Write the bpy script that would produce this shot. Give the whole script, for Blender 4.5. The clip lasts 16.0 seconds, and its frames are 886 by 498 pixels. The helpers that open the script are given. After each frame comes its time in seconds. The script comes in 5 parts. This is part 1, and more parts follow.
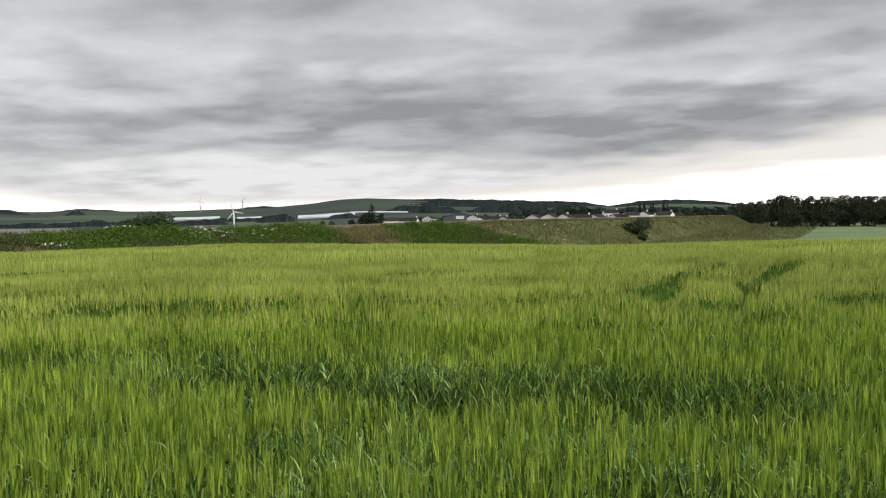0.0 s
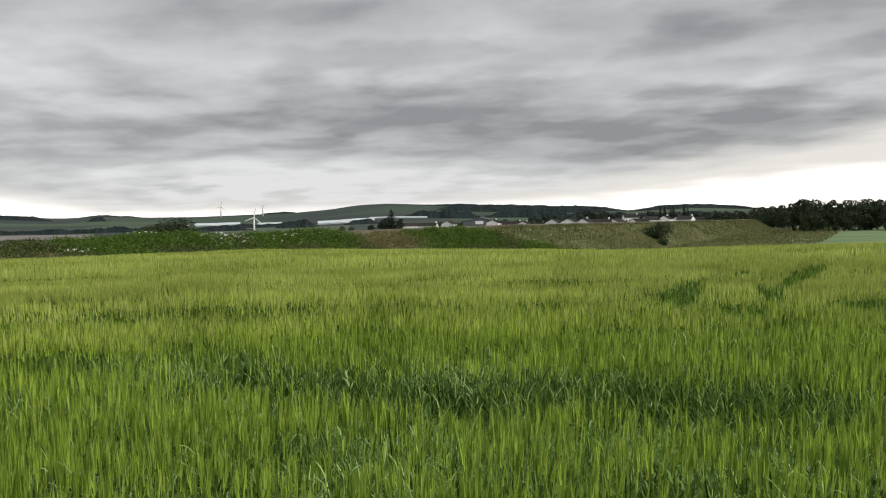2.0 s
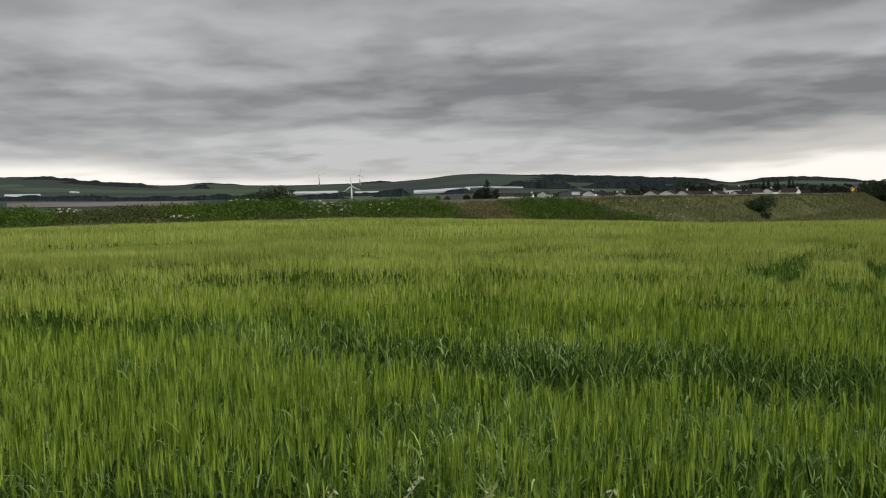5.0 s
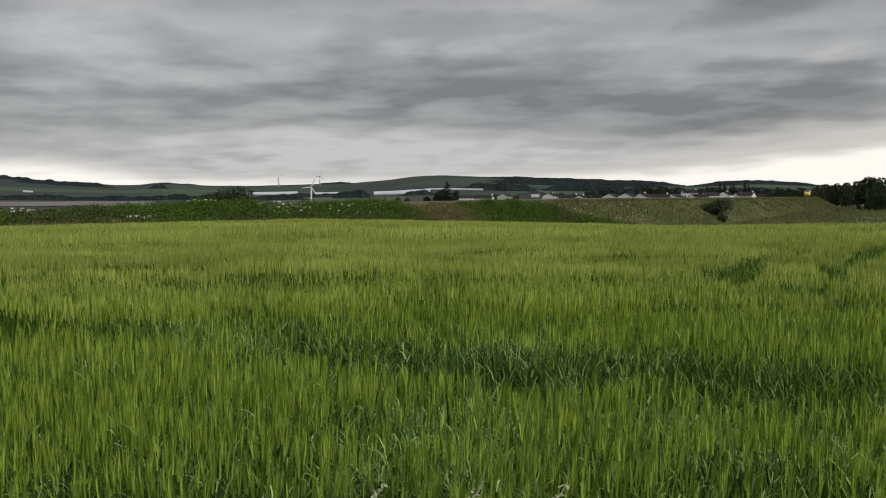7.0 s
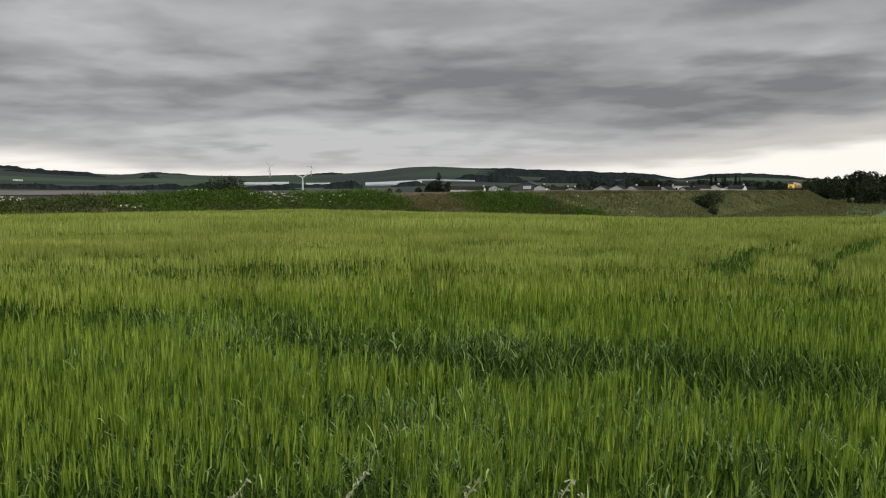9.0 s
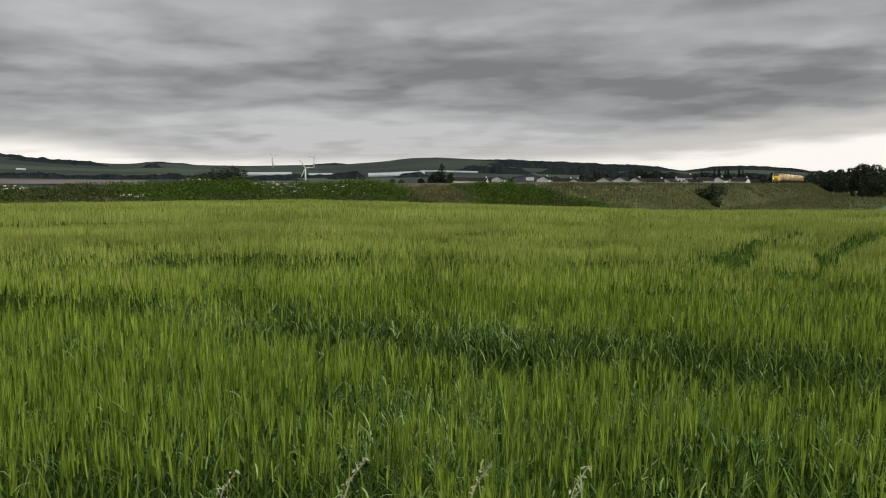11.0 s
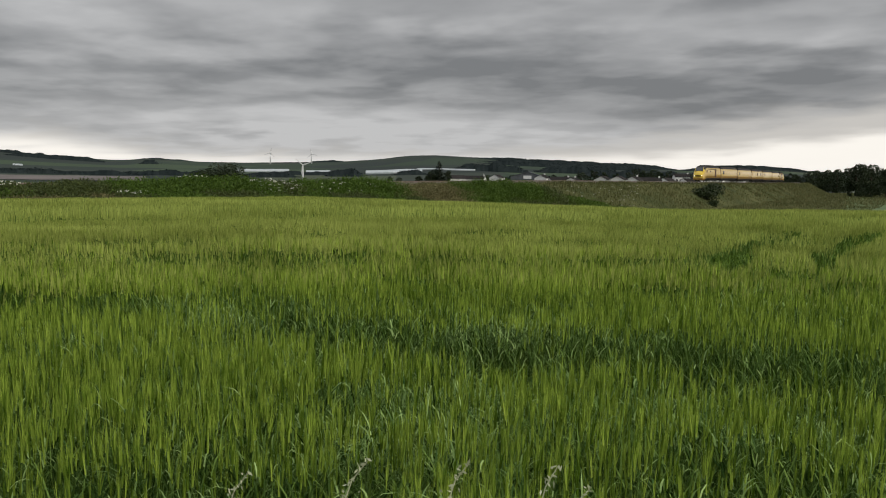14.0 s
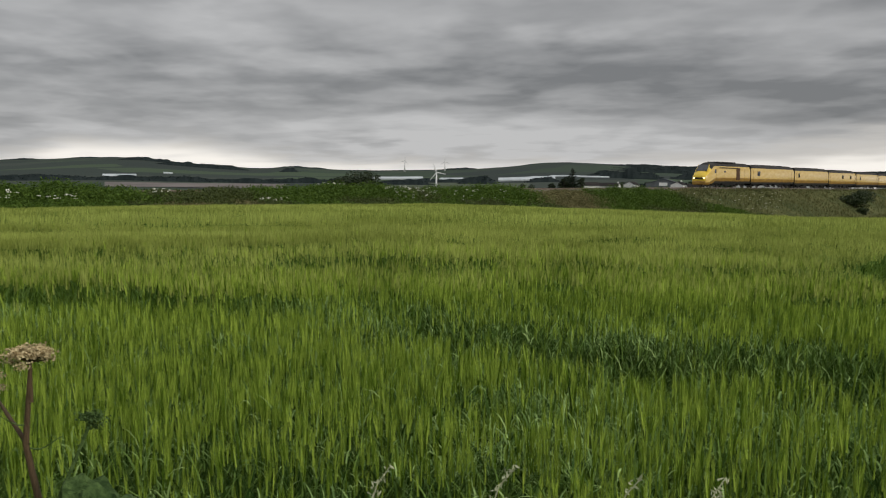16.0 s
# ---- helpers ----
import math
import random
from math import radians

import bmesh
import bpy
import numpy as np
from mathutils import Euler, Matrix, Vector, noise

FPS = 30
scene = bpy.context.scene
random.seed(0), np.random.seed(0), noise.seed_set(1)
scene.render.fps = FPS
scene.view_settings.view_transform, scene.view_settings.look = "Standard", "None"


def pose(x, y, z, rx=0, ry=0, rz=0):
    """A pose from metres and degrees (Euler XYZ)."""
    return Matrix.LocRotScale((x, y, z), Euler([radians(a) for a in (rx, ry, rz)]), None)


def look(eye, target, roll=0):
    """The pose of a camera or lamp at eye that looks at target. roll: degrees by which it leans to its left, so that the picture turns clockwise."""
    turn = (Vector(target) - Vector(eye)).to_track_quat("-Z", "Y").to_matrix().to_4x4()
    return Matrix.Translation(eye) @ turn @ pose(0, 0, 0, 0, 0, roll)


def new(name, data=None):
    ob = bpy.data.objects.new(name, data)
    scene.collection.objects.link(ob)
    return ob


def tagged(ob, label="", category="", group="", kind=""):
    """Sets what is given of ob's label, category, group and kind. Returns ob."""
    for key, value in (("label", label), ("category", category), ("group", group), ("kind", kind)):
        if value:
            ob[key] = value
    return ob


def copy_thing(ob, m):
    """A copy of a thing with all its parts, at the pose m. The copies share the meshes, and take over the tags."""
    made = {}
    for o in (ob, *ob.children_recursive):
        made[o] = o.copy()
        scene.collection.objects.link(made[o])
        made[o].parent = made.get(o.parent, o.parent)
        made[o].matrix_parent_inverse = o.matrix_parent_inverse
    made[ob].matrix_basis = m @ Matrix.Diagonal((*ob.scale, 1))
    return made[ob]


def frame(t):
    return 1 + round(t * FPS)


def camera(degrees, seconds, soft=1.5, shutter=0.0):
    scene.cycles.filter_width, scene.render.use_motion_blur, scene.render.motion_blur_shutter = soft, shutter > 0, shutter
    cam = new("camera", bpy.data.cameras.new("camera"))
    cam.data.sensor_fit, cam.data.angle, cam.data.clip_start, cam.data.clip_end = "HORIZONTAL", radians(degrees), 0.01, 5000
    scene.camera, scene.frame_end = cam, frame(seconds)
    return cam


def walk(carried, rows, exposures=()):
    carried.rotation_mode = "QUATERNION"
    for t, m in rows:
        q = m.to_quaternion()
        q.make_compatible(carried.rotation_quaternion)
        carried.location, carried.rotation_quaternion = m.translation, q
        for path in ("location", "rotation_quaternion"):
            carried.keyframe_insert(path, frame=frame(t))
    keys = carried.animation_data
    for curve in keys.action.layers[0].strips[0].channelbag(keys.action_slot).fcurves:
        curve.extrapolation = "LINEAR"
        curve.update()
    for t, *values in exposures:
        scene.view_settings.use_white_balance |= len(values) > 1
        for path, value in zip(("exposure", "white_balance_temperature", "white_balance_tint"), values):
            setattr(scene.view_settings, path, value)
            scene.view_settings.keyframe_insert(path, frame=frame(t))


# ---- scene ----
cam = camera(49.6, 16.0, soft=1.1, shutter=0.15)
EXPO = [(0.0, 0.03), (1.6, 0.02), (2.0, -0.08), (2.3, -0.53), (2.6, -0.60), (3.5, -0.60), (5.0, -0.53), (9.0, -0.55), (14.5, -0.60), (16.0, -0.62)]
CLOUD_SEED, CLOUD_DARK, CLOUD_LIGHT = 3.0, (0.296, 0.303, 0.314), (0.82, 0.82, 0.825)
STRIP_LOW, STRIP_HIGH, ZENITH = (1.56, 1.49, 1.38), (0.90, 0.865, 0.815), 3.2
SUN_POWER = 2.2
ROWS = [
    (0.0, 0.000, 0.000, 1.700, 0.00, -2.10, 1.10),
    (0.5, -0.001, 0.001, 1.699, 0.43, -1.89, 1.28),
    (1.0, -0.003, 0.010, 1.697, 0.96, -1.68, 1.41),
    (1.5, -0.004, 0.003, 1.697, 1.20, -1.65, 1.20),
    (2.0, -0.003, -0.006, 1.699, 1.16, -1.77, 1.28),
    (2.5, -0.011, -0.004, 1.693, 3.06, -2.56, 1.79),
    (3.0, -0.031, -0.027, 1.690, 11.09, -3.71, 2.52),
    (3.5, -0.044, -0.031, 1.699, 13.00, -3.28, 1.12),
    (4.0, -0.032, -0.027, 1.704, 9.73, -3.04, 1.11),
    (4.5, -0.023, -0.005, 1.701, 7.98, -3.39, 0.98),
    (5.0, -0.018, -0.004, 1.702, 6.86, -3.46, 0.74),
    (7.5, -0.013, -0.008, 1.704, 4.14, -3.39, 0.28),
    (8.0, -0.013, -0.005, 1.700, 3.83, -3.47, 0.13),
    (8.5, -0.013, 0.001, 1.696, 3.82, -3.63, 0.03),
    (9.0, -0.015, 0.004, 1.697, 3.99, -3.91, 0.05),
    (11.5, -0.020, 0.005, 1.696, 4.16, -4.50, -0.40),
    (12.0, -0.023, 0.007, 1.695, 4.13, -4.56, -0.56),
    (12.5, -0.021, 0.008, 1.694, 4.11, -4.58, -0.57),
    (13.0, -0.022, 0.011, 1.697, 3.99, -4.54, -0.49),
    (13.5, -0.021, 0.011, 1.696, 3.95, -4.50, -0.41),
    (14.0, -0.022, 0.007, 1.698, 4.01, -4.57, -0.57),
    (14.5, -0.023, 0.009, 1.696, 4.15, -4.66, -0.69),
    (15.0, -0.030, 0.005, 1.697, 4.25, -4.77, -0.72),
    (15.5, -0.038, -0.013, 1.694, 7.16, -4.53, -0.54),
    (16.0, -0.050, -0.026, 1.695, 11.90, -4.21, -0.43),
]

walk(cam, [(t, pose(x, y, z, 90 + pitch, roll, yaw)) for t, x, y, z, yaw, pitch, roll in ROWS],
     exposures=EXPO)

# ---- world and sun ----
world = bpy.data.worlds.new("overcast")
scene.world = world
world.use_nodes = True
nt = world.node_tree
nt.nodes.clear()


def node(tree, kind, **values):
    n = tree.nodes.new(kind)
    for key, value in values.items():
        if key == "op":
            n.operation = value
        elif key == "blend":
            n.blend_type = value
    return n


def math_node(tree, op, a, b=None, c=None, clamp=False):
    n = tree.nodes.new("ShaderNodeMath")
    n.operation, n.use_clamp = op, clamp
    for i, v in enumerate((a, b, c)):
        if v is None:
            continue
        if isinstance(v, (int, float)):
            n.inputs[i].default_value = v
        else:
            tree.links.new(v, n.inputs[i])
    return n.outputs[0]


def span(tree, value, a, b, c=0.0, d=1.0, smooth=True):
    n = tree.nodes.new("ShaderNodeMapRange")
    n.interpolation_type = "SMOOTHSTEP" if smooth else "LINEAR"
    tree.links.new(value, n.inputs[0])
    for i, v in enumerate((a, b, c, d)):
        n.inputs[i + 1].default_value = v
    return n.outputs[0]


def mix_colour(tree, fac, a, b, blend="MIX"):
    n = tree.nodes.new("ShaderNodeMix")
    n.data_type, n.blend_type = "RGBA", blend
    for sock, v in ((n.inputs[0], fac), (n.inputs[6], a), (n.inputs[7], b)):
        if isinstance(v, (int, float)):
            sock.default_value = v
        elif isinstance(v, tuple):
            sock.default_value = (*v, 1.0)
        else:
            tree.links.new(v, sock)
    return n.outputs[2]


def noise_node(tree, vector, scale, detail=5.0, rough=0.55, distortion=0.0):
    n = tree.nodes.new("ShaderNodeTexNoise")
    n.inputs["Scale"].default_value, n.inputs["Detail"].default_value = scale, detail
    n.inputs["Roughness"].default_value, n.inputs["Distortion"].default_value = rough, distortion
    if vector is not None:
        tree.links.new(vector, n.inputs["Vector"])
    return n.outputs["Fac"]


def combine(tree, x, y, z=0.0):
    n = tree.nodes.new("ShaderNodeCombineXYZ")
    for i, v in enumerate((x, y, z)):
        if isinstance(v, (int, float)):
            n.inputs[i].default_value = v
        else:
            tree.links.new(v, n.inputs[i])
    return n.outputs[0]


SUN_AZ, SUN_EL = 118.0, 34.0     # degrees to the right of ahead, above the horizon
coords = nt.nodes.new("ShaderNodeTexCoord")
split = nt.nodes.new("ShaderNodeSeparateXYZ")
nt.links.new(coords.outputs["Generated"], split.inputs[0])
dx, dy, dz = split.outputs
el = math_node(nt, "MULTIPLY", math_node(nt, "ARCSINE", dz), 57.2958)
az = math_node(nt, "MULTIPLY", math_node(nt, "ARCTAN2", dx, dy), 57.2958)
# a cloud deck seen in perspective: streaks run across and close up towards the horizon
flat = math_node(nt, "ADD", math_node(nt, "MAXIMUM", dz, 0.0), 0.10)
cu, cv = math_node(nt, "DIVIDE", dx, flat), math_node(nt, "DIVIDE", dy, flat)
deck = combine(nt, math_node(nt, "MULTIPLY", math_node(nt, "ADD", cu, math_node(nt, "MULTIPLY", cv, 0.10)), 0.68), math_node(nt, "MULTIPLY", cv, 0.62), CLOUD_SEED)
big = noise_node(nt, deck, 0.9, 2.0, 0.45, 0.3)
fine = noise_node(nt, deck, 2.7, 4.5, 0.5, 0.15)
# flat plates of cloud with soft rims, some folded over one another
plates = span(nt, noise_node(nt, deck, 3.6, 3.0, 0.45, 0.15), 0.38, 0.62)
wisps = noise_node(nt, deck, 7.0, 4.0, 0.5, 0.2)
lump = math_node(nt, "ADD", math_node(nt, "MULTIPLY", big, 0.34), math_node(nt, "MULTIPLY", fine, 0.44))
lump = math_node(nt, "ADD", lump, math_node(nt, "ADD", math_node(nt, "MULTIPLY", plates, 0.11), math_node(nt, "MULTIPLY", wisps, 0.11)))
# the larger swells and hollows of the deck: direction, height, their spreads, strength
SWELLS = ((-19.7, 8.8, 5.0, 1.5, 0.11), (-5.5, 9.0, 6.5, 0.6, 0.10), (3.2, 11.4, 3.2, 0.9, 0.12), (16.4, 7.6, 4.5, 0.55, 0.14), (-24.5, 10.6, 3.0, 0.9, 0.10), (-6.2, 2.7, 7.0, 0.7, 0.15),
          (-25.0, 4.9, 5.0, 0.6, 0.11), (-17.0, 5.6, 8.0, 0.6, -0.12), (1.0, 6.8, 9.0, 1.3, -0.10), (18.5, 5.3, 6.0, 0.9, -0.15), (6.0, 3.4, 6.0, 0.6, -0.10), (14.0, 11.0, 8.0, 1.5, -0.10), (-33.0, 8.4, 4.0, 1.2, 0.10), (-30.0, 5.8, 5.0, 0.6, -0.10), (-10.0, 12.2, 8.0, 1.0, -0.10), (-15.0, 2.7, 11.0, 0.8, 0.12), (-16.0, 4.3, 9.0, 0.45, -0.10), (9.0, 5.0, 7.0, 0.5, -0.07), (-2.0, 4.3, 5.0, 0.4, -0.07), (8.0, 8.6, 5.0, 0.5, 0.07))
azw = math_node(nt, "ADD", az, math_node(nt, "MULTIPLY", math_node(nt, "SUBTRACT", big, 0.5), 14.0))
elw = math_node(nt, "ADD", el, math_node(nt, "MULTIPLY", math_node(nt, "SUBTRACT", fine, 0.5), 3.0))
for s_az, s_el, w_az, w_el, amp in SWELLS:
    qa = math_node(nt, "POWER", math_node(nt, "MULTIPLY", math_node(nt, "SUBTRACT", azw, s_az), 1 / w_az), 2.0)
    qe = math_node(nt, "POWER", math_node(nt, "MULTIPLY", math_node(nt, "SUBTRACT", elw, s_el), 1 / w_el), 2.0)
    g_ = math_node(nt, "EXPONENT", math_node(nt, "MULTIPLY", math_node(nt, "ADD", qa, qe), -0.5))
    lump = math_node(nt, "ADD", lump, math_node(nt, "MULTIPLY", g_, amp))
lump = math_node(nt, "ADD", lump, span(nt, el, 4.6, 1.6, 0.0, 0.14))
grey = span(nt, lump, 0.29, 0.80, 0.0, 1.0, False)
cloud = mix_colour(nt, grey, CLOUD_DARK, CLOUD_LIGHT)
# the bright clear strip under the deck, higher towards the right
rise = span(nt, az, -5.0, 33.0, 0.0, 4.2)
left_rise = math_node(nt, "MULTIPLY", span(nt, az, -19.0, -28.0), span(nt, az, -37.0, -32.5, 0.0, 1.1))
edge = math_node(nt, "ADD", math_node(nt, "ADD", rise, left_rise), 0.85)
wob = math_node(nt, "MULTIPLY", math_node(nt, "SUBTRACT", fine, 0.5), 2.6)
above = math_node(nt, "SUBTRACT", math_node(nt, "ADD", el, wob), edge)
open_sky = span(nt, above, -0.9, 1.0, 0.94, 0.0)
core = math_node(nt, "ADD", math_node(nt, "ADD", span(nt, az, 6.0, 24.0, 0.95, 2.5), math_node(nt, "MULTIPLY", left_rise, 0.75)), math_node(nt, "MULTIPLY", wob, 0.45))
strip = mix_colour(nt, span(nt, math_node(nt, "SUBTRACT", el, core), -0.45, 0.55), STRIP_LOW, STRIP_HIGH)
cover = mix_colour(nt, open_sky, cloud, strip)
# an overcast sky grows brighter towards the zenith
gain = span(nt, el, 14.0, 75.0, 1.0, ZENITH)
cover = mix_colour(nt, 1.0, cover, combine(nt, gain, gain, gain), "MULTIPLY")
sky = nt.nodes.new("ShaderNodeTexSky")
sky.sky_type, sky.sun_disc = "NISHITA", False
sky.sun_elevation, sky.sun_rotation = radians(SUN_EL), radians(SUN_AZ)
blue = mix_colour(nt, 1.0, sky.outputs[0], (0.10, 0.10, 0.10), "MULTIPLY")
final = mix_colour(nt, 0.96, blue, cover)
back = nt.nodes.new("ShaderNodeBackground")
out = nt.nodes.new("ShaderNodeOutputWorld")
nt.links.new(final, back.inputs[0])
back.inputs[1].default_value = 1.0
nt.links.new(back.outputs[0], out.inputs[0])

sun_data = bpy.data.lights.new("sun", "SUN")
sun_data.energy, sun_data.angle, sun_data.color = SUN_POWER, radians(20), (1.0, 0.93, 0.82)
sun = new("sun", sun_data)
_a, _e = radians(SUN_AZ), radians(SUN_EL)
sun.matrix_world = look((0, 0, 60), (-math.sin(_a) * math.cos(_e), -math.cos(_a) * math.cos(_e), 60 - math.sin(_e)))

# ---- materials ----


def material(name, dark, light, scale=3.0, rough=0.8, bump=0.0, metal=0.0, through_light=0.0, island=0.0, per_object=0.0, emit=None, gloss=0.3, stretch=(1, 1, 1), fine_scale=None, skew=1.0):
    m = bpy.data.materials.new(name)
    m.use_nodes = True
    t = m.node_tree
    bsdf = t.nodes["Principled BSDF"]
    tc = t.nodes.new("ShaderNodeTexCoord")
    mp = t.nodes.new("ShaderNodeMapping")
    mp.inputs["Scale"].default_value = stretch
    t.links.new(tc.outputs["Object"], mp.inputs[0])
    n1 = noise_node(t, mp.outputs[0], scale, 4.0, 0.6)
    n2 = noise_node(t, mp.outputs[0], fine_scale or scale * 9.0, 3.0, 0.6)
    fac = math_node(t, "ADD", math_node(t, "MULTIPLY", n1, 0.65), math_node(t, "MULTIPLY", n2, 0.35))
    fac = span(t, fac, 0.32, 0.68)
    if island or per_object:
        if island:
            g = t.nodes.new("ShaderNodeNewGeometry")
            rnd, amount = g.outputs["Random Per Island"], island
        else:
            g = t.nodes.new("ShaderNodeObjectInfo")
            rnd, amount = g.outputs["Random"], per_object
        fac = math_node(t, "ADD", math_node(t, "MULTIPLY", fac, 1 - amount), math_node(t, "MULTIPLY", rnd, amount))
    if skew != 1.0:
        fac = math_node(t, "POWER", fac, skew)
    colour = mix_colour(t, fac, dark, light)
    t.links.new(colour, bsdf.inputs["Base Color"])
    bsdf.inputs["Roughness"].default_value = rough
    bsdf.inputs["Metallic"].default_value = metal
    bsdf.inputs["Specular IOR Level"].default_value = gloss
    if bump:
        b = t.nodes.new("ShaderNodeBump")
        b.inputs["Strength"].default_value, b.inputs["Distance"].default_value = bump, 0.02
        t.links.new(n2, b.inputs["Height"])
        t.links.new(b.outputs[0], bsdf.inputs["Normal"])
    if through_light:
        tr = t.nodes.new("ShaderNodeBsdfTranslucent")
        t.links.new(colour, tr.inputs[0])
        mx = t.nodes.new("ShaderNodeMixShader")
        mx.inputs[0].default_value = through_light
        t.links.new(bsdf.outputs[0], mx.inputs[1])
        t.links.new(tr.outputs[0], mx.inputs[2])
        t.links.new(mx.outputs[0], t.nodes["Material Output"].inputs[0])
    if emit:
        bsdf.inputs["Emission Color"].default_value = (*emit[:3], 1)
        bsdf.inputs["Emission Strength"].default_value = emit[3]
    return m


M_EAR = material("barley_ear", (0.065, 0.135, 0.010), (0.54, 0.69, 0.115), 0.5, 0.8, island=0.72, through_light=0.2, gloss=0.0, skew=1.3)
# paler far ears: grazing sheen and haze put into the colour
M_EAR_HAZED = material("barley_ear_hazed", (0.19, 0.24, 0.045), (0.54, 0.61, 0.165), 0.12, 0.8, island=0.4, through_light=0.22, gloss=0.0)
# stems kept dark: shade low in the crop put into their colour
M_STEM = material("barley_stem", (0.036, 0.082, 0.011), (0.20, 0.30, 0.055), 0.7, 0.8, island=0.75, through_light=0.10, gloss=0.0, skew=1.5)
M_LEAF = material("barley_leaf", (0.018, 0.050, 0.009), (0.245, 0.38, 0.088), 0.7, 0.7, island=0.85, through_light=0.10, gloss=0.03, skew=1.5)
# light caught by leaf ends, put into a paler copy of the leaf colour
M_LEAFTIP_LIT = material("barley_leaf_end_lit", (0.04, 0.10, 0.022), (0.46, 0.63, 0.22), 0.7, 0.6, island=0.9, through_light=0.15, gloss=0.06, skew=1.3)
# sheet under the ears, coloured dark so that the gaps look shaded
M_GAP_SHADE = material("barley_gap_shade", (0.03, 0.065, 0.008), (0.13, 0.21, 0.03), 0.8, 0.95, bump=1.0, gloss=0.0)
M_SOIL = material("field_soil", (0.02, 0.025, 0.008), (0.06, 0.065, 0.025), 1.2, 0.95, bump=0.8, gloss=0.0)
M_BANK = material("bank_turf", (0.045, 0.062, 0.022), (0.125, 0.125, 0.052), 0.12, 0.95, bump=0.8, fine_scale=1.0, gloss=0.05)
M_GRASS = material("bank_grass", (0.050, 0.068, 0.019), (0.185, 0.188, 0.075), 0.08, 0.85, island=0.55, through_light=0.25)
M_STRAW = material("dry_grass", (0.10, 0.10, 0.04), (0.24, 0.215, 0.095), 0.2, 0.85, island=0.6, through_light=0.25)
M_NETTLE = material("nettle_leaf", (0.016, 0.045, 0.006), (0.135, 0.215, 0.034), 0.35, 0.7, island=0.45, through_light=0.2, gloss=0.12)
M_HERB = material("herb_leaf", (0.030, 0.048, 0.012), (0.115, 0.145, 0.038), 0.35, 0.7, island=0.45, through_light=0.25)
M_BUSH = material("bush_leaf", (0.012, 0.022, 0.008), (0.05, 0.075, 0.022), 0.5, 0.6, island=0.6, through_light=0.12)
M_TREE = material("tree_leaf", (0.010, 0.018, 0.008), (0.042, 0.062, 0.022), 0.2, 0.7, island=0.6, through_light=0.1)
M_PINE = material("pine_needles", (0.006, 0.013, 0.008), (0.026, 0.042, 0.022), 0.2, 0.7, island=0.6)
# distant trees: leaf colour greyed and blued, haze painted in
M_FARWOOD_HAZE = material("far_wood", (0.012, 0.018, 0.019), (0.031, 0.041, 0.040), 0.02, 0.95, island=0.6, gloss=0.05)
M_BARK = material("bark", (0.04, 0.03, 0.022), (0.11, 0.09, 0.065), 4.0, 0.9, bump=0.7)
M_UMBEL = material("umbel_white", (0.62, 0.63, 0.52), (0.85, 0.85, 0.76), 6.0, 0.8, island=0.4)
M_HOGFLOWER = material("hogweed_seed_head", (0.32, 0.24, 0.12), (0.70, 0.60, 0.36), 30.0, 0.85, island=0.75)
M_HOGSTEM = material("hogweed_stem", (0.035, 0.026, 0.014), (0.13, 0.085, 0.045), 9.0, 0.6, bump=0.4, stretch=(3, 3, 0.5))
M_HOGGREEN = material("hogweed_green", (0.028, 0.060, 0.016), (0.16, 0.25, 0.08), 9.0, 0.7, bump=0.6, through_light=0.12, gloss=0.1)
M_GRASSHEAD = material("grass_panicle", (0.36, 0.40, 0.22), (0.76, 0.76, 0.56), 20.0, 0.8, island=0.6, through_light=0.3)
M_BALLAST = material("ballast", (0.06, 0.055, 0.048), (0.17, 0.155, 0.135), 3.0, 0.95, bump=1.0)
M_RAIL = material("rail_steel", (0.14, 0.09, 0.06), (0.30, 0.24, 0.20), 2.0, 0.45, metal=0.8)
M_YELLOW = material("train_yellow", (0.64, 0.42, 0.10), (0.76, 0.55, 0.19), 0.7, 0.22, gloss=0.7, stretch=(1, 1, 3))
# on the body sides, a glossy reflection's darker tone put into the colour
M_DEEP_YELLOW = material("train_deep_yellow", (0.26, 0.14, 0.025), (0.46, 0.27, 0.05), 0.8, 0.4, gloss=0.5, stretch=(1, 1, 3))
M_NOSE = material("nose_yellow", (0.68, 0.46, 0.03), (0.80, 0.58, 0.06), 1.0, 0.35, gloss=0.5)
M_ROOF = material("train_roof", (0.02, 0.019, 0.018), (0.065, 0.06, 0.055), 1.2, 0.85, gloss=0.15)
M_BLACK = material("underframe_black", (0.008, 0.008, 0.008), (0.03, 0.028, 0.025), 2.0, 0.7)
M_STEEL = material("wheel_steel", (0.10, 0.09, 0.08), (0.26, 0.24, 0.22), 3.0, 0.5, metal=0.7)
M_GLASS = material("dark_glass", (0.012, 0.014, 0.016), (0.03, 0.033, 0.036), 1.0, 0.08, gloss=0.6)
M_DOOR = material("grille_brown", (0.055, 0.028, 0.015), (0.13, 0.065, 0.03), 3.0, 0.6)
M_LAMP = material("head_lamp", (0.9, 0.85, 0.7), (1, 0.95, 0.8), 1.0, 0.3, emit=(1.0, 0.86, 0.6, 6.0))
M_WHITE = material("turbine_white", (0.66, 0.67, 0.67), (0.80, 0.80, 0.80), 0.4, 0.45)
M_RENDER = material("house_render", (0.78, 0.77, 0.75), (0.90, 0.89, 0.87), 0.3, 0.85, per_object=0.4)
M_SLATE = material("roof_slate", (0.016, 0.015, 0.015), (0.05, 0.045, 0.043), 0.8, 0.95, per_object=0.4, gloss=0.05)
M_SHED = material("shed_sheet", (0.09, 0.10, 0.11), (0.16, 0.17, 0.185), 0.3, 0.85, gloss=0.1)
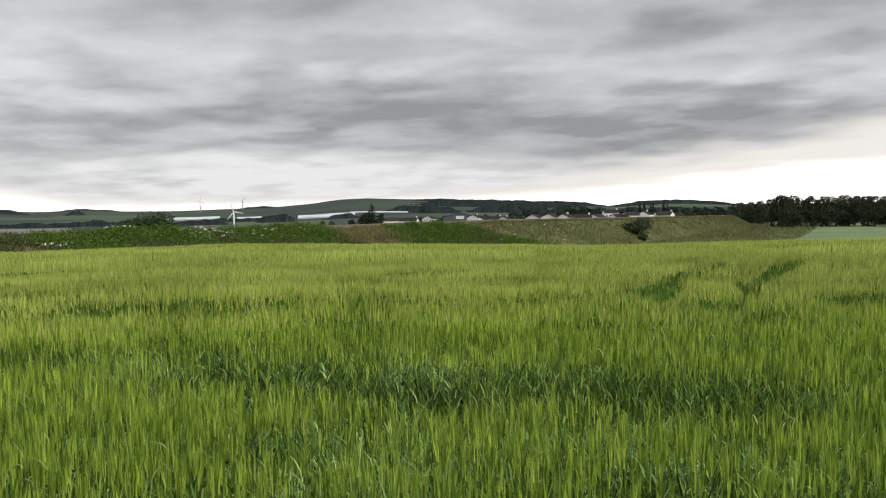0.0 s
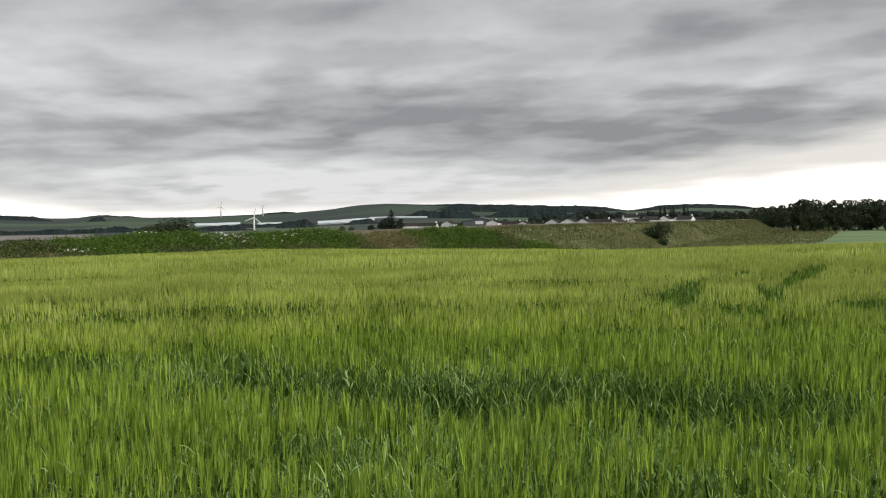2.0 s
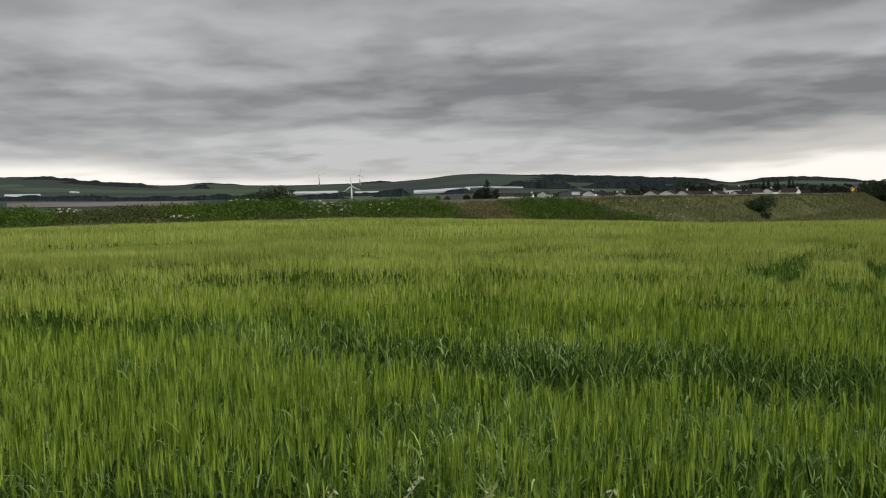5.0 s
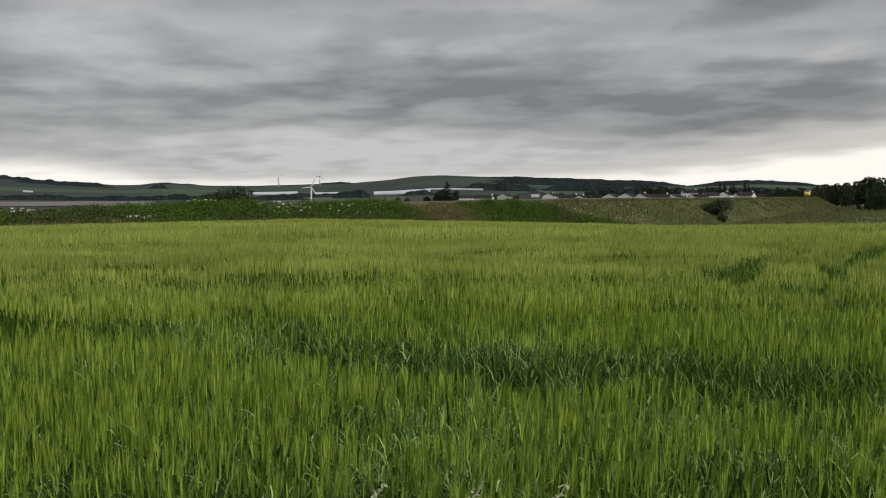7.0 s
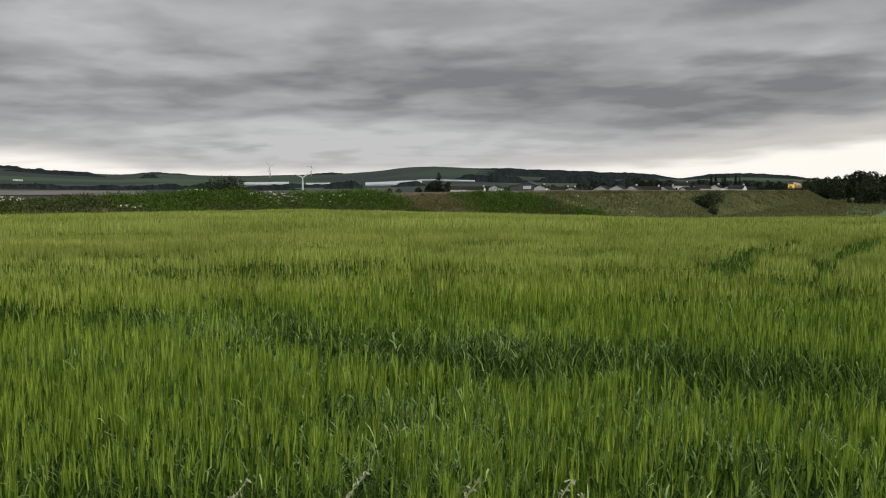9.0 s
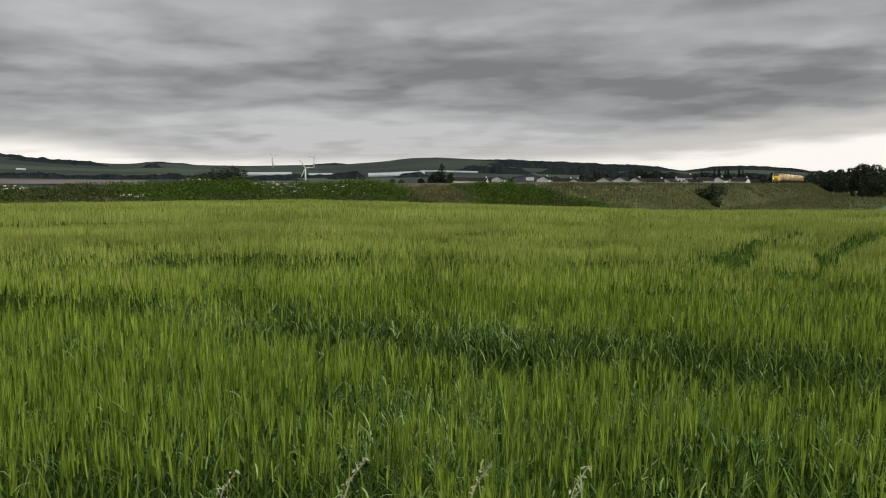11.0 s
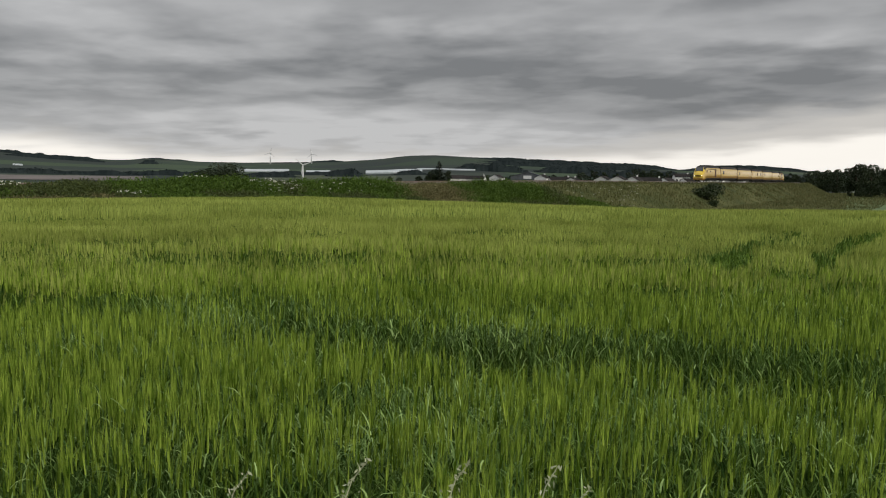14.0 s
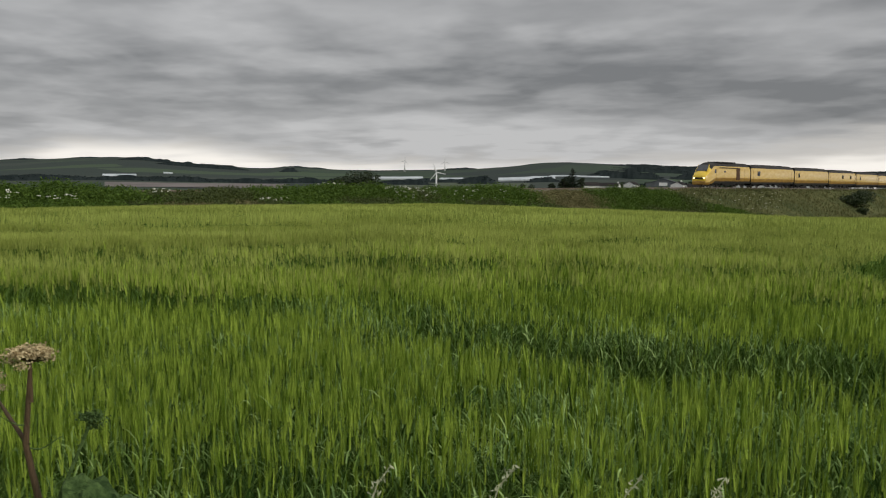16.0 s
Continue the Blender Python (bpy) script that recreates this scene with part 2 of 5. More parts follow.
M_SIGN = material("sign_white", (0.72, 0.72, 0.72), (0.82, 0.82, 0.82), 0.5, 0.6)
M_POLY = material("polytunnel_film", (0.34, 0.38, 0.40), (0.56, 0.60, 0.62), 0.03, 0.45, fine_scale=0.5)
M_FLEECE = material("bare_field", (0.10, 0.085, 0.078), (0.18, 0.158, 0.148), 0.012, 0.95, fine_scale=0.3)
M_POST = material("fence_post", (0.06, 0.035, 0.02), (0.15, 0.085, 0.05), 6.0, 0.9, bump=0.5)


def land_material():
    """Patchwork of fields on the far land, pale crop nearer by."""
    m = bpy.data.materials.new("farm_land")
    m.use_nodes = True
    t = m.node_tree
    bsdf = t.nodes["Principled BSDF"]
    bsdf.inputs["Roughness"].default_value, bsdf.inputs["Specular IOR Level"].default_value = 0.95, 0.1
    g = t.nodes.new("ShaderNodeNewGeometry")
    s = t.nodes.new("ShaderNodeSeparateXYZ")
    t.links.new(g.outputs["Position"], s.inputs[0])
    r = math_node(t, "SQRT", math_node(t, "ADD", math_node(t, "POWER", s.outputs[0], 2.0), math_node(t, "POWER", s.outputs[1], 2.0)))
    v = t.nodes.new("ShaderNodeTexVoronoi")
    v.inputs["Scale"].default_value = 1.0
    t.links.new(combine(t, math_node(t, "MULTIPLY", s.outputs[0], 0.0052), math_node(t, "MULTIPLY", s.outputs[1], 0.0021)), v.inputs["Vector"])
    sep = t.nodes.new("ShaderNodeSeparateColor")
    t.links.new(v.outputs["Color"], sep.inputs[0])
    ramp = t.nodes.new("ShaderNodeValToRGB")
    ramp.color_ramp.interpolation = "CONSTANT"
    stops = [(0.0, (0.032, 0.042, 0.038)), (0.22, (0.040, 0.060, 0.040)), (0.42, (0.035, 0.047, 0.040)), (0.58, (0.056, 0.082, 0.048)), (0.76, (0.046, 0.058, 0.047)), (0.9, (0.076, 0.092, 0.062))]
    ramp.color_ramp.elements[0].position, ramp.color_ramp.elements[0].color = stops[0][0], (*stops[0][1], 1)
    ramp.color_ramp.elements[1].position, ramp.color_ramp.elements[1].color = stops[1][0], (*stops[1][1], 1)
    for p, c in stops[2:]:
        e = ramp.color_ramp.elements.new(p)
        e.color = (*c, 1)
    t.links.new(sep.outputs[0], ramp.inputs[0])
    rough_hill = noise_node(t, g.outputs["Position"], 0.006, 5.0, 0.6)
    # far hills: the blue of aerial haze is mixed into their base colour
    hazy_hill = mix_colour(t, span(t, rough_hill, 0.35, 0.65), (0.026, 0.035, 0.032), (0.046, 0.064, 0.046))
    far = mix_colour(t, span(t, r, 2350, 2700), ramp.outputs[0], hazy_hill)
    n1 = noise_node(t, g.outputs["Position"], 0.05, 5.0, 0.6)
    n2 = noise_node(t, g.outputs["Position"], 1.6, 4.0, 0.6)
    crop = mix_colour(t, span(t, math_node(t, "ADD", math_node(t, "MULTIPLY", n1, 0.6), math_node(t, "MULTIPLY", n2, 0.4)), 0.35, 0.65), (0.098, 0.145, 0.068), (0.155, 0.208, 0.10))
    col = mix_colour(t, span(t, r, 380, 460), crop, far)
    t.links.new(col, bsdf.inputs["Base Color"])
    b = t.nodes.new("ShaderNodeBump")
    b.inputs["Strength"].default_value, b.inputs["Distance"].default_value = 0.6, 0.1
    t.links.new(n2, b.inputs["Height"])
    t.links.new(b.outputs[0], bsdf.inputs["Normal"])
    return m


M_LAND = land_material()

# ---- the lie of the land ----
SKY_AZ = (-50, -36.6, -32.9, -29.4, -27.6, -25.3, -22.9, -20.8, -18.4, -15.7, -13.0, -10.0, -7.7, -6.3, -4.6, -2.3, 0.4, 3.7, 6.9, 9.7, 11.5, 13.6, 15.4, 16.8, 21.0, 50)
SKY_EL = (0.7, 0.80, 1.00, 1.05, 0.87, 0.67, 0.52, 0.61, 0.49, 0.46, 0.52, 0.59, 0.76, 0.97, 1.03, 0.93, 0.72, 0.58, 0.45, 0.30, 0.38, 0.47, 0.38, 0.27, 0.2, 0.2)


def smooth(x, a, b):
    u = np.clip((x - a) / (b - a), 0, 1)
    return u * u * (3 - 2 * u)


def land(x, y):
    """Height of the ground: a round-backed field that falls to a flat valley, hills behind."""
    x, y = np.asarray(x, float), np.asarray(y, float)
    r = np.hypot(x, y)
    a = np.degrees(np.arctan2(x, y))
    fall = np.radians(np.interp(a, (-60, -36.7, -25, -18, -12, -6, 4, 10.5, 15, 20, 24.5, 60), (1.78, 1.77, 1.60, 1.55, 1.50, 1.63, 1.87, 1.97, 1.87, 1.81, 1.75, 1.75)))
    k = fall ** 2 / 3.0
    near = -k * np.minimum(r, 118) ** 2
    z = near + (-4.55 - near) * smooth(r, 95, 190) - 4.3 * smooth(r, 330, 620)
    top = 1.7 + np.tan(np.radians(np.interp(np.clip(a, -50, 50), SKY_AZ, SKY_EL))) * 2900
    up = np.clip((r - 850) / 2050, 0, 1)
    hill = (top - z) * (up ** 1.25)
    z = z + np.where(r < 2900, hill, (top - z) - (r - 2900) * 0.03)
    return z


# the line: metres back from a fixed point, its centre, heading and height of the rail
def line(a, off=0.0):
    a = np.asarray(a, float)
    chord = 0.42357 - 0.00039081 * a / 2
    tang = 0.42357 - 0.00039081 * a
    x = 34.184 + a * np.sin(chord) + off * np.cos(tang)
    y = 203.90 + a * np.cos(chord) - off * np.sin(tang)
    z = 0.2789 - 0.0064443 * np.maximum(a, -62)
    return x, y, z, tang


A_STEPS = np.arange(-265, 640, 0.5)
LX, LY, LZ, LT = line(A_STEPS)


def side_of_line(x, y):
    """Metres on the camera's side of the line's centre, and the place along it."""
    x, y = np.atleast_1d(np.asarray(x, float)), np.atleast_1d(np.asarray(y, float))
    best = np.argmin((x[:, None] - LX[None, ::8]) ** 2 + (y[:, None] - LY[None, ::8]) ** 2, axis=1) * 8
    off = (x - LX[best]) * np.cos(LT[best]) - (y - LY[best]) * np.sin(LT[best])
    return off, A_STEPS[best]


def bank_z(a, off):
    """Height of the embankment's surface at an offset from the line."""
    x, y, z, _ = line(a, off)
    top = z - 0.45
    o = np.abs(np.asarray(off, float))
    slope = top - np.maximum(o - 4.6, 0) / 1.9
    return np.maximum(slope, land(x, y) - 0.35)


def at_azimuth(az_deg, off):
    """The point at that offset from the line which lies in a compass direction, and its place along the line."""
    a = np.arange(-262, 330, 0.5)
    x, y, _, _ = line(a, off)
    i = int(np.argmin(np.abs(np.degrees(np.arctan2(x, y)) - az_deg)))
    return float(x[i]), float(y[i]), float(a[i])


# ---- mesh helpers ----


def part(name, bm, mat, parent=None, label=""):
    me = bpy.data.meshes.new(name)
    bm.to_mesh(me)
    bm.free()
    me.materials.append(mat)
    ob = new(name, me)
    if parent is not None:
        ob.parent = parent
    if label:
        ob["label"] = label
    return ob


def shade(ob):
    ob.data.polygons.foreach_set("use_smooth", [True] * len(ob.data.polygons))
    return ob


def box(bm, x0, x1, y0, y1, z0, z1, bevel=0.0):
    made = bmesh.ops.create_cube(bm, size=1.0, matrix=Matrix.LocRotScale(((x0 + x1) / 2, (y0 + y1) / 2, (z0 + z1) / 2), None, (x1 - x0, y1 - y0, z1 - z0)))
    if bevel:
        edges = list({e for v in made["verts"] for e in v.link_edges})
        bmesh.ops.bevel(bm, geom=edges, offset=bevel, segments=2, affect="EDGES", profile=0.5)
    return bm


def tube(bm, p, q, r0, r1, sides=8):
    p, q = Vector(p), Vector(q)
    turn = (q - p).to_track_quat("Z", "Y").to_matrix().to_4x4()
    m = Matrix.Translation((p + q) / 2) @ turn
    bmesh.ops.create_cone(bm, cap_ends=True, segments=sides, radius1=r0, radius2=max(r1, 0.0005), depth=(q - p).length, matrix=m)
    return bm


def loft(bm, rings, close=True):
    """Join rings of points of equal count, in order; close: each ring runs round."""
    vs = [[bm.verts.new(p) for p in ring] for ring in rings]
    n = len(rings[0])
    for r0, r1 in zip(vs, vs[1:]):
        for i in range(n if close else n - 1):
            j = (i + 1) % n
            bm.faces.new((r0[i], r0[j], r1[j], r1[i]))
    return vs


class Soup:
    """Many small alike pieces in one mesh."""

    def __init__(self):
        self.v, self.loops, self.sizes, self.mats, self.count = [], [], [], [], 0

    def add(self, verts, faces, mat=0):
        """verts: pieces x points x 3; faces: tuples of point numbers in one piece."""
        n, k, _ = verts.shape
        if n == 0:
            return
        base = self.count + np.arange(n)[:, None] * k
        flat = np.concatenate([np.array(f) for f in faces])
        self.loops.append((base + flat[None, :]).ravel())
        self.sizes.append(np.tile([len(f) for f in faces], n))
        self.mats.append(np.full(n * len(faces), mat))
        self.v.append(verts.reshape(-1, 3))
        self.count += n * k

    def make(self, name, mats, origin=(0, 0, 0), parent=None):
        v = np.concatenate(self.v) - np.array(origin)
        loops, sizes, mi = np.concatenate(self.loops), np.concatenate(self.sizes), np.concatenate(self.mats)
        me = bpy.data.meshes.new(name)
        me.vertices.add(len(v))
        me.vertices.foreach_set("co", v.astype(np.float32).ravel())
        me.loops.add(len(loops))
        me.loops.foreach_set("vertex_index", loops.astype(np.int32))
        me.polygons.add(len(sizes))
        me.polygons.foreach_set("loop_start", np.concatenate([[0], np.cumsum(sizes)[:-1]]).astype(np.int32))
        me.polygons.foreach_set("material_index", mi.astype(np.int32))
        for m in mats:
            me.materials.append(m)
        me.update(calc_edges=True)
        ob = new(name, me)
        ob.location = origin
        if parent is not None:
            ob.parent = parent
        return ob


def ribbons(soup, base, length, width, yaw, lean, bend, segs, mat, face=None):
    """Tapering blades: base n x 3, leaning towards yaw by lean and bending over by bend (radians)."""
    n = len(base)
    length, width, yaw, lean, bend = (np.broadcast_to(np.asarray(a, float), n) for a in (length, width, yaw, lean, bend))
    d = np.stack([np.cos(yaw), np.sin(yaw), np.zeros(n)], 1)
    turn = yaw + np.pi / 2 if face is None else np.broadcast_to(face, n)
    w = np.stack([np.cos(turn), np.sin(turn), np.zeros(n)], 1)
    pts, p = [], np.array(base, float)
    for i in range(segs + 1):
        f = i / segs
        half = (width * (1 - 0.55 * f ** 2) / 2)[:, None] * w
        if i < segs:
            pts += [p - half, p + half]
            ang = lean + bend * (f + 0.5 / segs)
            p = p + (length / segs)[:, None] * (np.sin(ang)[:, None] * d + np.cos(ang)[:, None] * np.array([0, 0, 1.0]))
        else:
            pts.append(p)
    faces = [(2 * i, 2 * i + 1, 2 * i + 3, 2 * i + 2) for i in range(segs - 1)] + [(2 * segs - 2, 2 * segs - 1, 2 * segs)]
    soup.add(np.stack(pts, 1), faces, mat)
    return p


def brushes(soup, base, length, width, yaw, lean, count, spread, mat, rng):
    """Ears: each one piece, a slim body with a brush of fine awns that share its foot."""
    n = len(base)
    length, yaw, lean = (np.broadcast_to(np.asarray(a, float), n) for a in (length, yaw, lean))
    axis = np.stack([np.sin(lean) * np.cos(yaw), np.sin(lean) * np.sin(yaw), np.cos(lean)], 1)
    pts, faces = [np.array(base, float)], []
    for k in range(count):
        turn, face = rng.uniform(0, 6.28, n), rng.uniform(0, 3.14, n)
        out = np.abs(rng.normal(0, spread, n))
        tip = base + (length * rng.uniform(0.72, 1.08, n))[:, None] * (axis + out[:, None] * np.stack([np.cos(turn), np.sin(turn), 0 * turn], 1))
        side = np.stack([np.cos(face), np.sin(face), 0 * face], 1) * (width * (2.2 if k == 0 else 1.0))
        start = base + axis * (length * (0.0 if k == 0 else 0.25) * rng.uniform(0, 1, n))[:, None]
        pts += [start + side, tip]
        faces.append((0, 2 * k + 1, 2 * k + 2))
    soup.add(np.stack(pts, 1), faces, mat)


def leaves(soup, centre, size, mat, rng, flat=0.0, long=1.6):
    """Loose four-cornered leaves turned any way."""
    n = len(centre)
    size = np.broadcast_to(np.asarray(size, float), n)
    u = rng.normal(size=(n, 3))
    u /= np.linalg.norm(u, axis=1)[:, None]
    w = rng.normal(size=(n, 3))
    w = np.cross(u, w)
    w /= np.linalg.norm(w, axis=1)[:, None]
    a, b = u * (size * long / 2)[:, None], w * (size / 2)[:, None]
    soup.add(np.stack([centre - a, centre - 0.1 * a + b, centre + a, centre - 0.1 * a - b], 1), [(0, 1, 2, 3)], mat)


def lattice(x, y, seed):
    xi, yi = np.floor(x).astype(np.int64), np.floor(y).astype(np.int64)
    fx, fy = x - xi, y - yi
    fx, fy = fx * fx * (3 - 2 * fx), fy * fy * (3 - 2 * fy)

    def h(i, j):
        s = np.sin(i * 127.1 + j * 311.7 + seed * 74.7) * 43758.5453
        return s - np.floor(s)

    return (h(xi, yi) * (1 - fx) + h(xi + 1, yi) * fx) * (1 - fy) + (h(xi, yi + 1) * (1 - fx) + h(xi + 1, yi + 1) * fx) * fy

# ---- ground ----
def build_ground():
    rings = np.concatenate([np.arange(0, 60, 3.0), np.arange(60, 200, 8.0), np.arange(200, 700, 25.0), np.arange(700, 3000, 90.0), np.arange(3000, 4700, 240.0)])[1:]
    angles = np.concatenate([np.radians(np.arange(-60, 60, 0.75)), np.radians(np.arange(60, 300, 5.0))])
    n = len(angles)
    verts = [(0.0, 0.0, 0.0)]
    for r in rings:
        x, y = r * np.sin(angles), r * np.cos(angles)
        z = land(x, y)
        verts += list(zip(x.tolist(), y.tolist(), z.tolist()))
    faces = [(0, 1 + (j + 1) % n, 1 + j) for j in range(n)]
    for i in range(len(rings) - 1):
        for j in range(n):
            k = (j + 1) % n
            faces.append((1 + i * n + j, 1 + i * n + k, 1 + (i + 1) * n + k, 1 + (i + 1) * n + j))
    me = bpy.data.meshes.new("ground")
    me.from_pydata(verts, [], faces)
    me.materials.append(M_LAND)
    me.materials.append(M_SOIL)
    c = np.array([p.center[:] for p in me.polygons])
    r = np.hypot(c[:, 0], c[:, 1])
    q = np.degrees(np.arctan2(c[:, 0], c[:, 1]))
    me.materials.append(M_BANK)
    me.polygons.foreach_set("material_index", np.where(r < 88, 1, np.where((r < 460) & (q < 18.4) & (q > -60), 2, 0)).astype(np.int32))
    ob = new("ground", me)
    shade(ob)
    return tagged(ob, "gently rolling farmland with pasture and distant hills", "ground", kind="structure")


build_ground()


def build_embankment():
    a = np.arange(-262, 640, 4.0)
    offs = [-26, -20, -15, -11, -8, -6, -4.6, -3, 0, 3, 4.6, 5.5, 7, 8.5, 10, 12, 14, 17, 20, 26]
    verts, faces = [], []
    for s in a:
        for o in offs:
            x, y, _, _ = line(s, o)
            z = float(bank_z(s, o))
            if abs(o) > 5:
                z += 0.16 * float(lattice(np.array(s * 0.33), np.array(o * 0.5), 3)) - 0.08
            verts.append((float(x), float(y), z))
    n = len(offs)
    for i in range(len(a) - 1):
        for j in range(n - 1):
            faces.append((i * n + j, i * n + j + 1, (i + 1) * n + j + 1, (i + 1) * n + j))
    me = bpy.data.meshes.new("embankment")
    me.from_pydata(verts, [], faces)
    me.materials.append(M_BANK)
    ob = shade(new("embankment", me))
    tagged(ob, "long grassy railway embankment across the valley", "embankment", kind="structure")
    bm = bmesh.new()
    loft(bm, [[(*map(float, line(s, o)[:2]), float(line(s)[2]) + dz) for o, dz in ((-3.6, -0.55), (-2.4, -0.16), (0, -0.12), (2.4, -0.16), (3.6, -0.55))] for s in a], close=False)
    part("ballast_bed", bm, M_BALLAST, ob, "grey stone ballast")
    for side in (-0.75, 0.75):
        bm = bmesh.new()
        loft(bm, [[(*map(float, line(s, side + o)[:2]), float(line(s)[2]) + dz) for o, dz in ((-0.06, -0.14), (-0.035, 0.0), (0.035, 0.0), (0.06, -0.14))] for s in a], close=True)
        part("rail", bm, M_RAIL, ob, "rust-brown steel rail")


build_embankment()

# ---- barley ----
STREAKS = (  # thin, low stretches of the crop: depth, then stations of direction, near and far edge in metres
    (0.36, ((-40.0, 8.6, 9.8), (-35.0, 7.9, 9.1), (-29.0, 7.1, 8.3), (-25.0, 6.6, 7.8), (-20.7, 6.1, 7.2), (-16.1, 5.5, 6.6), (-11.3, 5.1, 6.3), (-7.7, 4.8, 6.1), (-3.0, 4.4, 5.9), (2.1, 4.3, 5.7), (7.1, 4.2, 5.6), (10.4, 4.2, 5.6), (13.7, 4.2, 5.4), (16.8, 4.2, 5.2), (19.9, 4.3, 5.0), (22.8, 4.3, 4.7))),
    (0.50, ((10.2, 12.1, 13.1), (11.5, 11.5, 13.8), (12.1, 11.3, 14.7), (13.1, 11.3, 15.3), (13.6, 11.7, 14.6))),
    (0.42, ((12.9, 14.6, 15.9), (14.4, 15.6, 17.0), (15.6, 17.1, 18.7), (16.9, 18.3, 19.9), (18.1, 20.4, 22.0))),
    (0.50, ((16.4, 13.5, 14.3), (17.0, 12.3, 14.8), (17.6, 11.8, 14.7), (18.2, 12.0, 14.7), (18.5, 13.5, 15.1))),
    (0.48, ((18.0, 14.1, 15.8), (18.9, 15.2, 18.0), (19.9, 16.8, 20.0), (21.1, 20.0, 23.0), (22.3, 23.2, 26.6), (23.4, 26.5, 30.0), (24.6, 30.0, 33.5))),
    (0.26, ((6.8, 9.9, 10.6), (9.2, 9.9, 10.5), (12.1, 9.9, 10.7), (15.0, 9.9, 10.4))),
    (0.36, ((14.7, 10.9, 11.4), (15.9, 10.1, 11.4), (17.8, 9.9, 11.0), (19.9, 9.7, 10.7), (22.0, 10.0, 10.9))),
    (0.40, ((21.5, 11.3, 11.9), (22.6, 10.4, 11.9), (23.7, 10.6, 11.8), (25.7, 10.5, 11.9))),
    (0.34, ((-12.8, 14.8, 16.1), (-11.5, 14.0, 16.5), (-10.1, 14.4, 15.9))),
    (0.30, ((-7.9, 13.9, 15.0), (-6.3, 13.2, 15.0), (-4.9, 12.8, 14.6), (-3.2, 13.2, 13.9))),
    (0.26, ((-13.2, 8.9, 9.4), (-9.6, 8.6, 9.2), (-7.6, 8.1, 9.1), (-5.6, 7.8, 8.9), (-3.0, 7.8, 8.6))),
    (0.28, ((-18.5, 8.2, 8.6), (-16.1, 7.7, 8.5), (-14.5, 7.6, 8.2))),
    (0.22, ((-24.9, 18.0, 18.9), (-20.9, 17.1, 18.0), (-17.6, 15.6, 17.0), (-13.2, 14.9, 15.6))),
    (0.20, ((-26.0, 15.6, 16.4), (-21.8, 15.0, 15.8), (-17.6, 13.8, 14.5), (-14.1, 13.1, 13.6))),
    (0.20, ((9.0, 16.7, 17.7), (10.3, 16.2, 17.4))),
    (0.18, ((13.1, 8.4, 9.0), (17.8, 8.2, 9.1), (22.3, 8.1, 8.9))),
    (0.18, ((-22.4, 11.2, 12.2), (-18.8, 10.7, 11.5))),
    (0.12, ((-12.0, 3.35, 3.9), (-7.0, 3.3, 3.95), (-1.5, 3.4, 3.8))),
)


def dip(x, y):
    """How far the crop is thin and low, 0 to 1 by depth."""
    r, a = np.hypot(x, y), np.degrees(np.arctan2(x, y))
    ragged = lattice(x * 2.3, y * 2.3, 5) - 0.5 + 0.6 * (lattice(x * 5.1, y * 5.1, 6) - 0.5)
    out = np.zeros(len(x))
    for depth, stations in STREAKS:
        q, near, far = (np.array(c) for c in zip(*stations))
        f, b = np.interp(a, q, near), np.interp(a, q, far)
        wide = b - f
        aa = a + ragged * 0.9
        ends = smooth(aa, q[0] - 0.9, q[0] + 0.5) * (1 - smooth(aa, q[-1] - 0.5, q[-1] + 0.9))
        rr = r + ragged * np.minimum(0.22 * wide, 0.3)
        inside = smooth(rr, f - 0.15 * wide, f + 0.25 * wide) * (1 - smooth(rr, b - 0.12 * wide, b + 0.1 * wide))
        out = np.maximum(out, depth * 1.25 * inside * ends)
    wave = lattice(x * 0.45, y * 0.9, 9) * 0.6 + lattice(x * 1.3, y * 2.2, 4) * 0.4
    out = np.maximum(out, 0.15 * smooth(wave, 0.60, 0.78))
    # plants stand thinner at the field's margin
    out = np.maximum(out, 0.34 * (1 - smooth(r, 2.6, 3.35)) * (0.25 + 0.75 * smooth(lattice(x * 1.6, y * 0.5, 31), 0.25, 0.75)))
    band = lattice(x * 0.17 + 0.05 * y, y * 0.75, 21) * 0.6 + lattice(x * 0.10, y * 0.33, 22) * 0.4
    return np.maximum(out, 0.13 * smooth(band, 0.48, 0.62) * smooth(r, 7, 11))


def scatter(rng, r0, r1, per_m2, az0=-41.0, az1=28.5):
    n = int(math.radians(az1 - az0) / 2 * (r1 * r1 - r0 * r0) * per_m2)
    r = np.sqrt(rng.uniform(r0 * r0, r1 * r1, n))
    a = np.radians(rng.uniform(az0, az1, n))
    return r * np.sin(a), r * np.cos(a)


